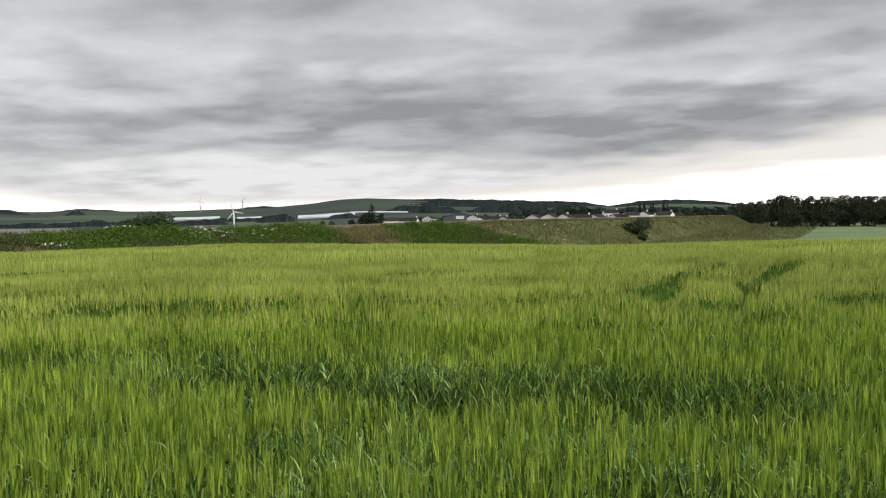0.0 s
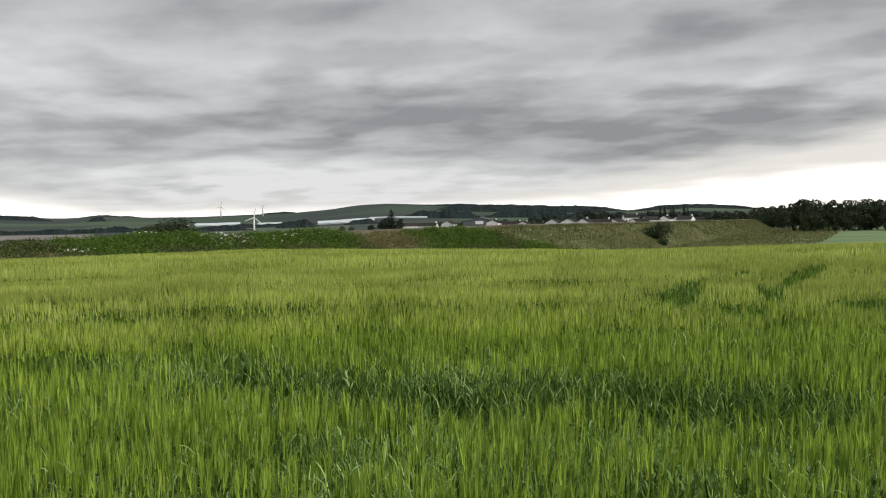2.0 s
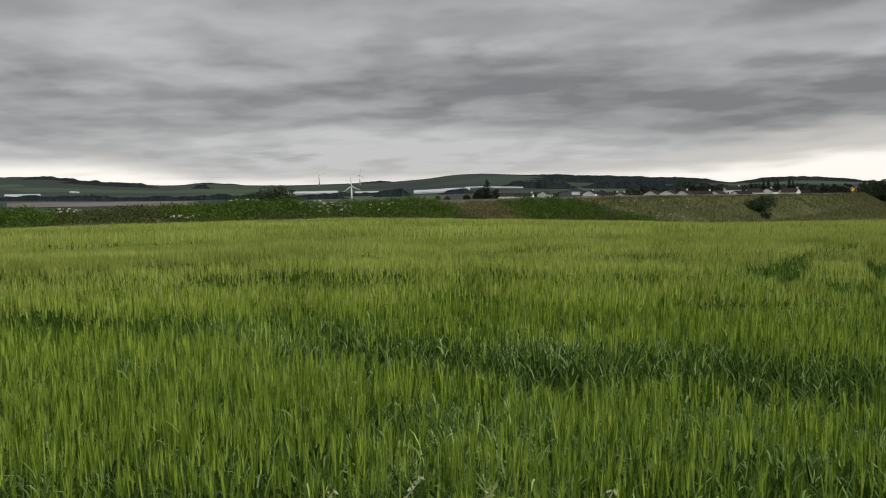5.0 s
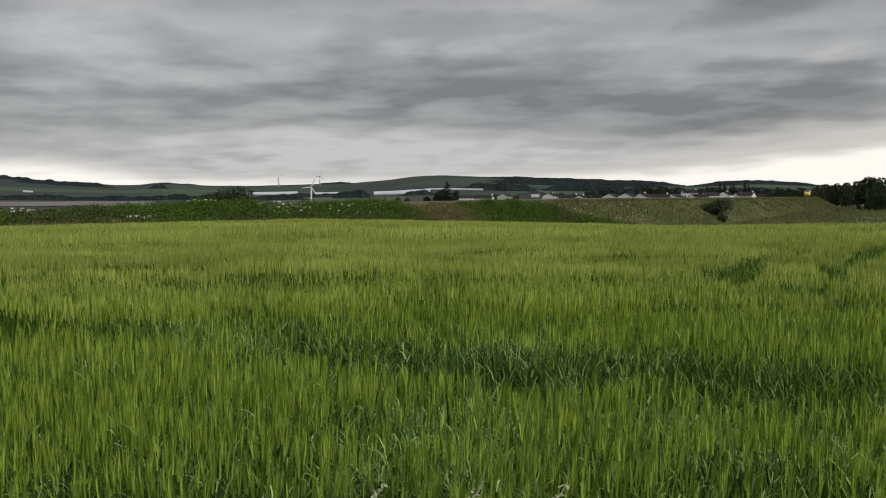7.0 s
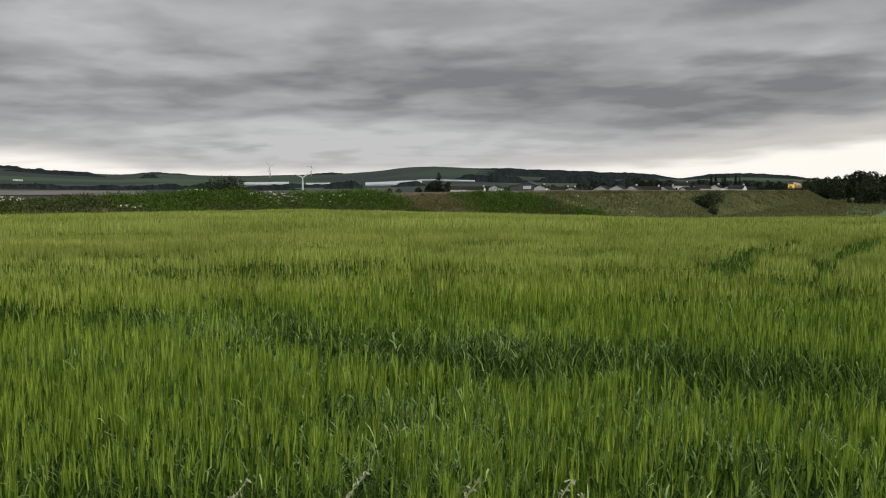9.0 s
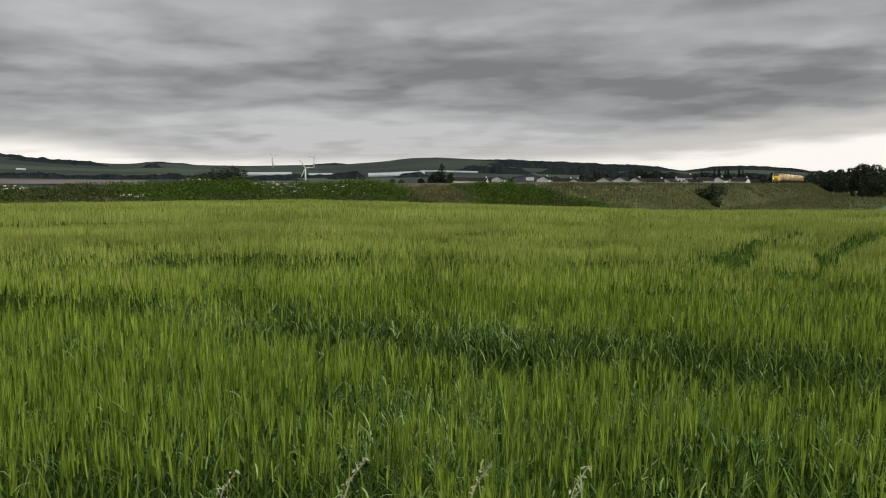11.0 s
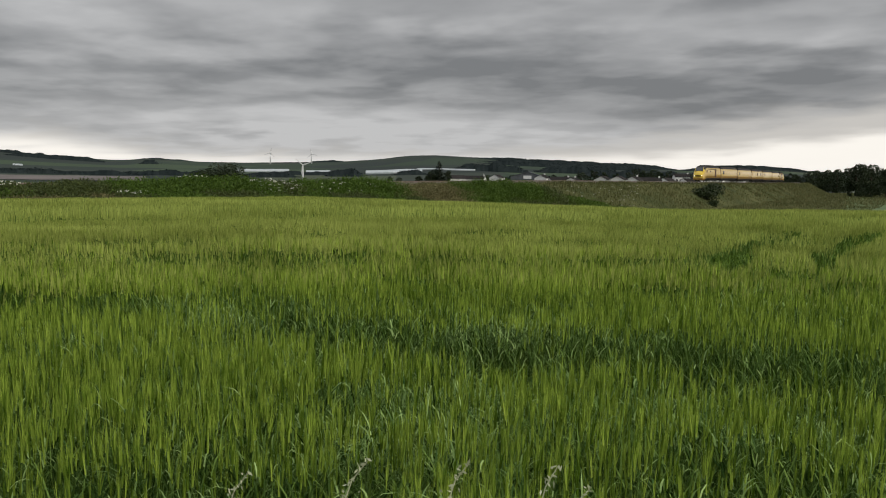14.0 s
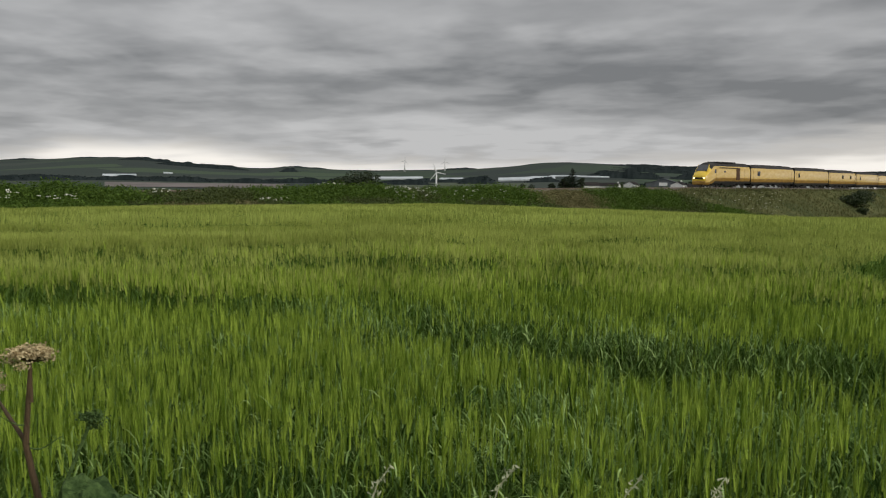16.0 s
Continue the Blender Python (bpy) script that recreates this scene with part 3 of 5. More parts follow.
def barley(rng, x, y, level):
    """One stretch of barley. level 0: every awn; 1: fewer; 2: whole tufts."""
    s = Soup()
    n = len(x)
    d = dip(x, y)
    near = 1 - 0.6 * smooth(np.hypot(x, y), 9, 16)
    h = 0.79 + 0.09 * (lattice(x * 0.8, y * 0.8, 1) - 0.5) + near * 0.10 * (lattice(x * 5.2, y * 5.2, 15) - 0.5) + near * 0.08 * (lattice(x * 12.0, y * 12.0, 16) - 0.5) + rng.normal(0, 0.032 if level == 0 else 0.02, n) - d * 0.8
    z = land(x, y)
    base = np.stack([x, y, z], 1)
    wind = 0.1 + 0.25 * lattice(x * 0.35, y * 0.35, 2)
    yaw = rng.normal(0.0, 1.3, n)
    lean = np.abs(rng.normal(0.01, 0.04, n)) + wind * 0.05
    eared = rng.uniform(0, 1, n) > np.clip(0.02 + d * 3.0 + 0.22 * smooth(lattice(x * 1.1, y * 1.6, 14), 0.6, 0.9), 0, 0.97)
    low = d > 0.14
    if level == 0:
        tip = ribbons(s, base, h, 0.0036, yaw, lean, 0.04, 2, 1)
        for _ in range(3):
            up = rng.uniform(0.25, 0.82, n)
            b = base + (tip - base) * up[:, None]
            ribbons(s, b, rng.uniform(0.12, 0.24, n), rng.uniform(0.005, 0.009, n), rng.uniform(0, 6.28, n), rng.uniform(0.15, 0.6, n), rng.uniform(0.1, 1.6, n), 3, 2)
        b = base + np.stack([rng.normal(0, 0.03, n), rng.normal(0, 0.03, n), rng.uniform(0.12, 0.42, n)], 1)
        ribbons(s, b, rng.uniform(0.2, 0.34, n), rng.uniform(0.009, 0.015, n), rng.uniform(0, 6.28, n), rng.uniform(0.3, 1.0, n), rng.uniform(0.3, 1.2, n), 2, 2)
        # arching leaf ends in the lit, paler tone, most where there are few ears
        low = low | (rng.uniform(0, 1, n) < 0.10)
        k = int(low.sum())
        for _ in range(4):
            b = base[low] + (tip - base)[low] * rng.uniform(0.72, 1.0, k)[:, None]
            ribbons(s, b, rng.uniform(0.06, 0.14, k), rng.uniform(0.004, 0.0075, k), rng.uniform(0, 6.28, k), rng.uniform(0.1, 0.7, k), rng.uniform(0.6, 2.2, k), 3, 4)
        t, yw, ln = tip[eared], yaw[eared], lean[eared]
        m = len(t)
        brushes(s, t - np.array([0, 0, 0.02]), rng.uniform(0.085, 0.13, m), 0.0025, yw, ln + 0.02, 9, 0.085, 0, rng)
    elif level == 1:
        tip = ribbons(s, base + np.array([0, 0, 0.35]), h - 0.35, 0.006, yaw, lean, 0.04, 1, 1)
        b = base + (tip - base) * rng.uniform(0.4, 0.88, n)[:, None]
        ribbons(s, b, rng.uniform(0.10, 0.2, n), 0.010, rng.uniform(0, 6.28, n), rng.uniform(0.15, 0.6, n), rng.uniform(0.2, 1.5, n), 2, 2)
        k = int(low.sum())
        for _ in range(2):
            b = base[low] + (tip - base)[low] * rng.uniform(0.7, 1.0, k)[:, None]
            ribbons(s, b, rng.uniform(0.08, 0.17, k), 0.008, rng.uniform(0, 6.28, k), rng.uniform(0.1, 0.6, k), rng.uniform(0.5, 1.8, k), 2, 2)
        t, yw, ln = tip[eared] - np.array([0, 0, 0.05]), yaw[eared], lean[eared]
        m = len(t)
        # with distance more ears take the paler haze tone
        hazed = rng.uniform(0, 1, m) < np.clip((np.hypot(t[:, 0], t[:, 1]) - 5) / 9, 0.1, 0.98)
        for mat, pick in ((3, hazed), (0, ~hazed)):
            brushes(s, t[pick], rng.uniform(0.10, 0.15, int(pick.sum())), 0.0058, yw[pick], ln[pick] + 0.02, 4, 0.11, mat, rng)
    else:
        r = np.hypot(x, y)
        w = np.clip(r * 0.0012, 0.022, 0.09)
        b = base + np.array([0, 0, 0.55])
        p = (rng.uniform(0, 1, n) < 0.25 + d * 2)
        ribbons(s, b[p], (h - 0.43)[p], w[p], yaw[p], lean[p], 0.1, 1, 2, face=rng.normal(0, 0.5, p.sum()))
        e = eared
        for _ in range(3):
            bb = b[e] + np.stack([rng.normal(0, 0.07, e.sum()), rng.normal(0, 0.07, e.sum()), (h[e] - 0.60)], 1)
            ribbons(s, bb, rng.uniform(0.12, 0.22, e.sum()), w[e] * 0.9, yaw[e], lean[e] + 0.05, 0.1, 1, 3, face=rng.normal(0, 0.6, e.sum()))
    return s


BARLEY = []     # patches that sway: object, centre
BMATS = (M_EAR, M_STEM, M_LEAF, M_EAR_HAZED, M_LEAFTIP_LIT)


def build_barley():
    rng = np.random.default_rng(5)

    def cells(x, y, r_edges, az_step, level, sway):
        r, a = np.hypot(x, y), np.degrees(np.arctan2(x, y))
        for r0, r1 in zip(r_edges, r_edges[1:]):
            for a0 in np.arange(-41, 28.5, az_step):
                pick = (r >= r0) & (r < r1) & (a >= a0) & (a < a0 + az_step)
                if pick.sum() < 5:
                    continue
                cx, cy = float(x[pick].mean()), float(y[pick].mean())
                origin = (cx, cy, float(land(cx, cy)))
                ob = barley(rng, x[pick], y[pick], level).make("barley_patch", BMATS, origin)
                tagged(ob, "unripe green barley with long soft awns in the field", "barley", "barley crop", "stuff")
                if sway:
                    BARLEY.append((ob, origin))

    x, y = scatter(rng, 2.0, 8.0, 860)
    keep = (rng.uniform(0, 1, len(x)) > dip(x, y) * 0.3) & (rng.uniform(0, 1, len(x)) < 0.6 + 0.8 * lattice(x * 8.0, y * 8.0, 17)) & (rng.uniform(0, 1, len(x)) > 0.25 * smooth(np.hypot(x, y), 4, 6))
    cells(x[keep], y[keep], (1.9, 2.8, 4.0, 5.5, 8.0), 11.6, 0, True)
    x, y = scatter(rng, 8.0, 22.0, 470)
    keep = rng.uniform(0, 1, len(x)) > dip(x, y) * 0.4
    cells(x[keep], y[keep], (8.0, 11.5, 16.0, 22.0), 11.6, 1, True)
    x, y = scatter(rng, 22.0, 78.0, 48)
    off, _ = side_of_line(x, y)
    keep = off > 12.5
    cells(x[keep], y[keep], (22.0, 40.0, 78.0), 23.2, 2, False)
    # the field away to both sides, in tufts
    for az0, az1 in ((-105.0, -41.0), (28.5, 85.0)):
        x, y = scatter(rng, 2.2, 60.0, 14, az0, az1)
        off, _ = side_of_line(x, y)
        x, y = x[off > 12.5], y[off > 12.5]
        ob = barley(rng, x, y, 2).make("barley_patch", BMATS)
        tagged(ob, "unripe green barley with long soft awns in the field", "barley", "barley crop", "stuff")
    # a sheet of close lower growth farther out, the gaps' shade in its colour
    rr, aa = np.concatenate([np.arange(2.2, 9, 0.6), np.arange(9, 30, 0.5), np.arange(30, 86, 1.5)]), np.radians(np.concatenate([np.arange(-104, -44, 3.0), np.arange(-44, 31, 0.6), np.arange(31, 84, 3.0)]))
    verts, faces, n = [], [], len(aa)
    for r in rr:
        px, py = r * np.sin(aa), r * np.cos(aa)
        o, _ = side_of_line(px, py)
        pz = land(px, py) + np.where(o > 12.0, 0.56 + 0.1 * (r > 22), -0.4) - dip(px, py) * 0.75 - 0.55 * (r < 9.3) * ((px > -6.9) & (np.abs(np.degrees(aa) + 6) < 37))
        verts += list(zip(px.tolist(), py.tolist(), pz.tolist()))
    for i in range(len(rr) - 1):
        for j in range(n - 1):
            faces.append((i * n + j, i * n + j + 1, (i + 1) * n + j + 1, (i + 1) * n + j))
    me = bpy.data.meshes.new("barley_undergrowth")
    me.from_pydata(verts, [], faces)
    me.materials.append(M_GAP_SHADE)
    tagged(shade(new("barley_undergrowth", me)), "dark green sheet of lower barley growth, gap shade in its colour", "barley", "", "stuff")


build_barley()

# ---- the weedy margin and the bank's growth ----


def thicket(rng, x, y, z0, z1, wide, mats, label, density=1.0, category="nettles", name="nettle_bed"):
    """Tall herbs: upright leafy stems of uneven height over a mound."""
    s = Soup()
    n = int(300 * density * wide)
    px, py = rng.normal(0, wide * 0.45, n), rng.normal(0, 1.15, n)
    # along the line
    off, a = side_of_line(x, y)
    tang = float(line(a[0])[3])
    gx, gy = x + px * np.sin(tang) + py * np.cos(tang), y + px * np.cos(tang) - py * np.sin(tang)
    o, aa = side_of_line(gx, gy)
    gz = np.maximum(bank_z(aa, o), land(gx, gy)) - 0.05
    lump = np.exp(-(px / (wide * 0.75)) ** 2) * np.exp(-((py) / 2.2) ** 2)
    top = z0 + (z1 - z0) * (0.72 + 0.28 * lump) * rng.uniform(0.84, 1.08, n)
    hh = np.maximum(top - gz, 0.25)
    base = np.stack([gx, gy, gz], 1)
    yaw, lean = rng.uniform(0, 6.28, n), np.abs(rng.normal(0.03, 0.06, n))
    ribbons(s, base, hh, 0.04, yaw, lean, 0.05, 1, 0)
    for f in np.linspace(0.2, 1.0, 12):
        c = base + np.stack([rng.normal(0, 0.09, n), rng.normal(0, 0.09, n), hh * (f - rng.uniform(0, 0.12, n))], 1)
        leaves(s, c, rng.uniform(0.06, 0.12, n) * (1.15 - 0.35 * f), 0, rng, long=2.2)
    ob = s.make(name, mats, (x, y, float(gz.mean())))
    return tagged(ob, label, category, "growth along the bank", "stuff")


def umbels(rng, pts, name="cow_parsley", size=0.10, label="white cow parsley flower heads on thin stems", group="white flowers"):
    """White flat flower heads on stems, each head of small florets."""
    s = Soup()
    for x, y, z in pts:
        o, aa = side_of_line(x, y)
        g = float(max(bank_z(aa, o)[0], float(land(x, y))))
        ribbons(s, np.array([[x, y, g]]), z - g, 0.025, 0.0, 0.0, 0.0, 2, 0)
        k = 5
        c = np.array([x, y, z]) + np.stack([rng.normal(0, size, k), rng.normal(0, size, k), rng.uniform(-0.02, 0.03, k)], 1)
        leaves(s, c, rng.uniform(0.05, 0.09, k), 1, rng, long=1.1)
    ob = s.make(name, (M_HERB, M_UMBEL))
    return tagged(ob, label, "flowers", group, "stuff")


HEDGE = (  # direction, upward angle of the top in degrees, half length in metres, 0 nettles 1 mixed herbs 2 dry grass
    (-39.5, -0.35, 2.6, 0), (-36.6, -0.36, 2.6, 0), (-33.9, -0.20, 2.6, 0), (-32.0, -0.42, 2.0, 0), (-30.5, -0.55, 2.0, 0), (-28.4, -0.72, 2.2, 1), (-27.0, -0.74, 2.0, 1), (-25.6, -0.63, 2.0, 1),
    (-24.4, -0.56, 2.2, 1), (-22.8, -0.50, 2.4, 0), (-21.2, -0.45, 2.4, 0), (-19.6, -0.40, 2.4, 0), (-18.2, -0.24, 2.2, 0), (-16.4, -0.26, 2.2, 0), (-15.2, -0.42, 1.8, 0),
    (-14.0, -0.52, 2.0, 1), (-12.6, -0.44, 2.2, 0), (-11.2, -0.42, 2.0, 0), (-9.9, -0.33, 2.2, 0), (-8.7, -0.27, 2.2, 0), (-7.6, -0.42, 1.8, 0), (-6.5, -0.62, 2.4, 2), (-5.2, -0.64, 2.4, 2), (-4.1, -0.58, 2.4, 2),
    (-3.2, -0.46, 2.0, 0), (-1.7, -0.36, 2.6, 0), (-0.3, -0.37, 2.6, 0), (0.9, -0.48, 2.4, 0), (1.9, -0.72, 2.6, 1),
)


def build_growth():
    rng = np.random.default_rng(11)
    for azi, elev, wide, sort in HEDGE:
        x, y, a = at_azimuth(azi, 9.2)
        r = math.hypot(x, y)
        z1 = 1.7 + r * math.tan(math.radians(elev))
        z0 = float(land(x, y)) + 0.3
        mats = ((M_NETTLE,), (M_HERB,), (M_STRAW,))[sort]
        label = ("tall dark green nettles and brambles below the bank", "mixed green herbs and grasses below the bank", "brown dry grass and dock on the bank")[sort]
        name, cat = (("nettle_bed", "nettles"), ("herb_bed", "weeds"), ("dry_grass_bed", "grass"))[sort]
        thicket(rng, x, y, z0, z1, wide * r / 62, mats, label, 1.5 if sort == 0 else 1.3, cat, name)
        # a lower front row
        x2, y2, _ = at_azimuth(azi + 0.6, 12.0)
        thicket(rng, x2, y2, float(land(x2, y2)), z0 + (z1 - z0) * 0.55, wide * r / 62, ((M_HERB,), (M_STRAW,), (M_HERB,))[sort] if rng.uniform() < 0.35 else mats, label, 0.7, cat, name)
    # brambles and herbs on the open slope
    for azi, off, up, wide in ((3.4, 9.0, 0.9, 2.5), (4.6, 10.5, 1.1, 3.0), (5.8, 12.0, 1.0, 3.2), (6.6, 12.8, 1.0, 3.4), (7.4, 13.2, 0.8, 3.0)):
        x, y, a = at_azimuth(azi, off)
        g = float(bank_z(a, off))
        thicket(rng, x, y, g, g + up, wide, (M_NETTLE,), "low dark brambles on the bank", 1.1, "brambles", "bramble_patch")
    # white heads among the growth
    pts = []
    for azi, e0, e1, count, off in ((-14.2, -1.3, -0.42, 46, 11.0), (-13.2, -1.3, -0.5, 20, 11.0), (-22.0, -1.4, -1.2, 10, 12.4), (-33.5, -1.3, -0.9, 14, 12.2), (-18.5, -0.45, -0.3, 8, 9.5), (-10.5, -1.3, -0.5, 12, 11.5), (-28.5, -0.9, -0.7, 8, 10.5), (-8.0, -1.2, -0.6, 8, 11.0),
                                    (-36.5, -1.3, -0.8, 8, 12.0)):
        for _ in range(count):
            q, e = azi + rng.normal(0, 0.5), rng.uniform(e0, e1)
            x, y, _a = at_azimuth(q, off)
            pts.append((x, y, 1.7 + math.hypot(x, y) * math.tan(math.radians(e))))
    umbels(rng, pts, size=0.07)
    pts = []
    for _ in range(150):
        q, off = rng.uniform(0.8, 7.5), rng.uniform(6, 14)
        x, y, a = at_azimuth(q, off)
        pts.append((x, y, float(bank_z(a, off)) + rng.uniform(0.5, 1.0)))
    umbels(rng, pts, size=0.09)
    # rough grass of the bank
    s = Soup()
    n = 60000
    a = -110 + 440 * rng.uniform(0, 1, n) ** 1.4
    off = 3.6 + (13 + 22 * (a > -20)) * rng.uniform(0, 1, n) ** 1.5
    patchy = lattice(a * 0.12, off * 0.25, 7)
    keep = rng.uniform(0, 1, n) < 0.35 + 0.65 * patchy
    a, off = a[keep], off[keep]
    x, y, _, _ = line(a, off)
    z = np.maximum(bank_z(a, off), land(x, y))
    n = len(a)
    big = 0.5 + 1.0 * lattice(a * 0.2, off * 0.4, 8)
    dist = np.hypot(x, y)
    for k in range(2):
        b = np.stack([x + rng.normal(0, 0.15, n), y + rng.normal(0, 0.15, n), z - 0.03], 1)
        dry = rng.uniform(0, 1, n) < 0.08 + 0.3 * lattice(a * 0.06, off * 0.2, 12)
        for m, pick in ((0, ~dry), (1, dry)):
            ribbons(s, b[pick], (rng.uniform(0.25, 0.6, n) * big)[pick], (0.00042 * dist)[pick], rng.uniform(0, 6.28, pick.sum()), rng.uniform(0.05, 0.35, pick.sum()), 0.5, 2, m)
    tagged(s.make("bank_grass", (M_GRASS, M_STRAW)), "rough olive and straw grass on the embankment", "grass", "", "stuff")


build_growth()

# ---- trees ----


def tree(rng, height, wide, mats, sort="broad", leaf=0.5, count=900, name="tree", label="dark green broadleaf tree in full leaf", low=0.18):
    top = new(name)
    tagged(top, label, "tree")
    bm = bmesh.new()
    tube(bm, (0, 0, -0.4), (0.1, 0.05, height * 0.45), height * 0.035, height * 0.02, 8)
    tube(bm, (0.1, 0.05, height * 0.45), (0.0, 0.1, height * 0.9), height * 0.02, height * 0.006, 6)
    lobes = []
    k = {"broad": 11, "fir": 26, "dome": 18}[sort]
    for i in range(k):
        f = (i + 0.5) / k
        ang = i * 2.4 + rng.uniform(-0.4, 0.4)
        if sort == "broad":
            zz = height * (low + 0.1 + (0.86 - low) * f)
            out = wide / 2 * math.sin(math.pi * (0.18 + 0.72 * f)) * rng.uniform(0.45, 0.75)
            rad = wide * rng.uniform(0.17, 0.27) * (1.1 - 0.45 * f)
        else:
            zz = height * (low + (0.97 - low) * f)
            out = wide / 2 * (1 - f) * rng.uniform(0.4, 0.7)
            rad = wide * 0.24 * (1.1 - f) + 0.22
        if sort == "dome":
            zz = height * (0.15 + 0.62 * ((i * 0.37) % 1.0))
            out = wide / 2 * math.sqrt(max(0.05, 1 - (zz / height) ** 2)) * 0.62 * math.sqrt((i + 0.5) / k)
            rad = wide * rng.uniform(0.17, 0.24)
        c = (out * math.cos(ang), out * math.sin(ang), zz)
        lobes.append((c, rad))
        tube(bm, (0.05, 0.05, max(zz - out * 0.8, height * 0.12)), (c[0] * 0.8, c[1] * 0.8, zz - rad * 0.1), height * 0.011, height * 0.004, 5)
    part("trunk", bm, M_BARK, top, "dark bark trunk and limbs")
    s = Soup()
    total = sum(r * r for _, r in lobes)
    for c, rad in lobes:
        n = int(count * rad * rad / total)
        v = rng.normal(size=(n, 3))
        v /= np.linalg.norm(v, axis=1)[:, None]
        v *= (rad * rng.uniform(0.45, 1.08, n) ** 0.6)[:, None]
        v[:, 2] *= 0.82
        leaves(s, np.array(c) + v, rng.uniform(0.6, 1.25, n) * leaf, 0, rng)
    tip = max(float(v[:, 2].max()) for v in s.v)
    s.v = [v * np.array([1, 1, height / tip]) for v in s.v]
    s.make("crown", mats, parent=top)
    return top


def set_down(ob, x, y, turn=0.0, scale=1.0, sink=0.1, z=None):
    zz = (float(land(x, y)) if z is None else z) - sink
    ob.matrix_basis = pose(x, y, zz, 0, 0, turn) @ Matrix.Scale(scale, 4)


def polar(azi, r):
    return r * math.sin(math.radians(azi)), r * math.cos(math.radians(azi))


def top_scale(azi, r, elev, height):
    """Scale at which a thing of that height reaches an upward angle from the eye."""
    x, y = polar(azi, r)
    return (1.7 + r * math.tan(math.radians(elev)) - float(land(x, y)) + 0.1) / height


def build_trees():
    rng = np.random.default_rng(21)
    kinds = [tree(rng, 10.0, w, (M_TREE,), "broad", 0.36, 2800, label="dark green broadleaf tree at the wood's edge", low=lo) for w, lo in ((8.5, 0.05), (7.0, 0.1), (9.5, 0.05), (6.5, 0.12))]
    firs = [tree(rng, 10.0, w, (M_PINE,), "fir", 0.32, 1800, "conifer", "dark narrow conifer near the houses", 0.08) for w in (3.6, 4.6)]
    used = set()

    def place(ob, azi, r, elev, group, turn=None, squeeze=1.0):
        x, y = polar(azi, r)
        k = top_scale(azi, r, elev, 10.0)
        m = pose(x, y, float(land(x, y)) - 0.1, 0, 0, rng.uniform(0, 360) if turn is None else turn) @ Matrix.Diagonal((k * squeeze, k * squeeze, k, 1))
        if ob.name in used:
            ob = copy_thing(ob, m @ Matrix.Diagonal((*[1 / v for v in ob.scale], 1)))
        else:
            used.add(ob.name)
            ob.matrix_basis = m
        ob["group"] = group
        return ob

    # the wood on the right
    sky = ((16.9, 0.20), (17.6, 0.38), (18.4, 0.55), (19.1, 0.72), (20.5, 0.64), (21.7, 0.60), (23.7, 0.62), (26, 0.6), (33, 0.6))
    saz, sel = [p[0] for p in sky], [p[1] for p in sky]
    azi = 19.25
    while azi < 32:
        e = float(np.interp(azi, saz, sel)) + rng.uniform(-0.16, 0.04)
        place(kinds[rng.integers(4)], azi, 312 + rng.uniform(-5, 12), e, "trees of the wood")
        place(kinds[rng.integers(4)], azi + 0.3, 335 + rng.uniform(-5, 8), float(np.interp(azi, saz, sel)) + rng.uniform(-0.1, 0.06), "trees of the wood")
        azi += rng.uniform(0.55, 0.85)
    for q, r, e in ((16.8, 560, 0.30), (17.25, 620, 0.34), (17.7, 620, 0.38), (19.7, 420, 0.5), (17.5, 600, 0.2), (18.3, 540, 0.42), (18.9, 560, 0.5), (18.1, 600, 0.36), (16.2, 640, 0.1), (15.6, 700, 0.02), (18.95, 318, -0.70), (19.4, 308, -0.45), (21.1, 306, -0.6)):
        place(kinds[rng.integers(4)], q, r, e, "trees of the wood")
    # two dark trees beyond the line
    big = tree(rng, 10.0, 15.0, (M_TREE,), "dome", 0.34, 4200, label="broad dark round-headed tree beyond the line", low=0.0)
    place(big, -17.15, 300, 0.50, "trees beyond the line", squeeze=1.8)
    bushy = tree(rng, 10.0, 9.0, (M_PINE,), "dome", 0.32, 3200, label="broad dark evergreen tree beyond the line", low=0.0)
    place(bushy, -4.55, 300, 0.22, "trees beyond the line")
    place(kinds[1], -17.9, 296, 0.12, "trees beyond the line", squeeze=1.3)
    place(kinds[0], -16.4, 303, 0.10, "trees beyond the line", squeeze=1.3)
    place(firs[1], -4.23, 300, 0.70, "trees beyond the line", squeeze=1.35)
    place(kinds[1], -4.75, 298, 0.05, "trees beyond the line", squeeze=0.9)
    place(kinds[3], -3.75, 302, 0.12, "trees beyond the line", squeeze=0.9)
    place(kinds[3], -5.5, 304, -0.2, "trees beyond the line", squeeze=1.1)
    # trees among the houses
    for q, e in ((4.2, 0.1), (4.9, 0.22), (7.2, 0.33), (7.7, 0.26), (8.2, 0.30), (8.7, 0.2), (9.2, 0.22), (9.7, 0.12), (10.5, 0.1), (11.2, 0.15), (13.6, 0.15), (14.2, 0.12), (14.8, 0.18), (15.3, 0.14), (15.9, 0.16), (12.4, 0.1), (3.2, -0.1), (2.6, -0.05), (-7.2, -0.25), (-6.6, -0.3), (6.2, 0.05), (5.5, 0.12), (-1.4, -0.12), (0.2, -0.1)):
        place(kinds[rng.integers(4)], q, 640 + rng.uniform(-15, 40), e, "trees of the village")
    for q, e in ((11.6, 0.42), (11.85, 0.52), (12.2, 0.34), (12.35, 0.44), (12.95, 0.46), (13.15, 0.36), (7.5, 0.42), (4.0, 0.2), (10.9, 0.3)):
        place(firs[rng.integers(2)], q, 660, e, "conifers of the village", squeeze=0.9)
    for ob in kinds + firs:
        if ob.name not in used:
            x, y = polar(19.5, 330)
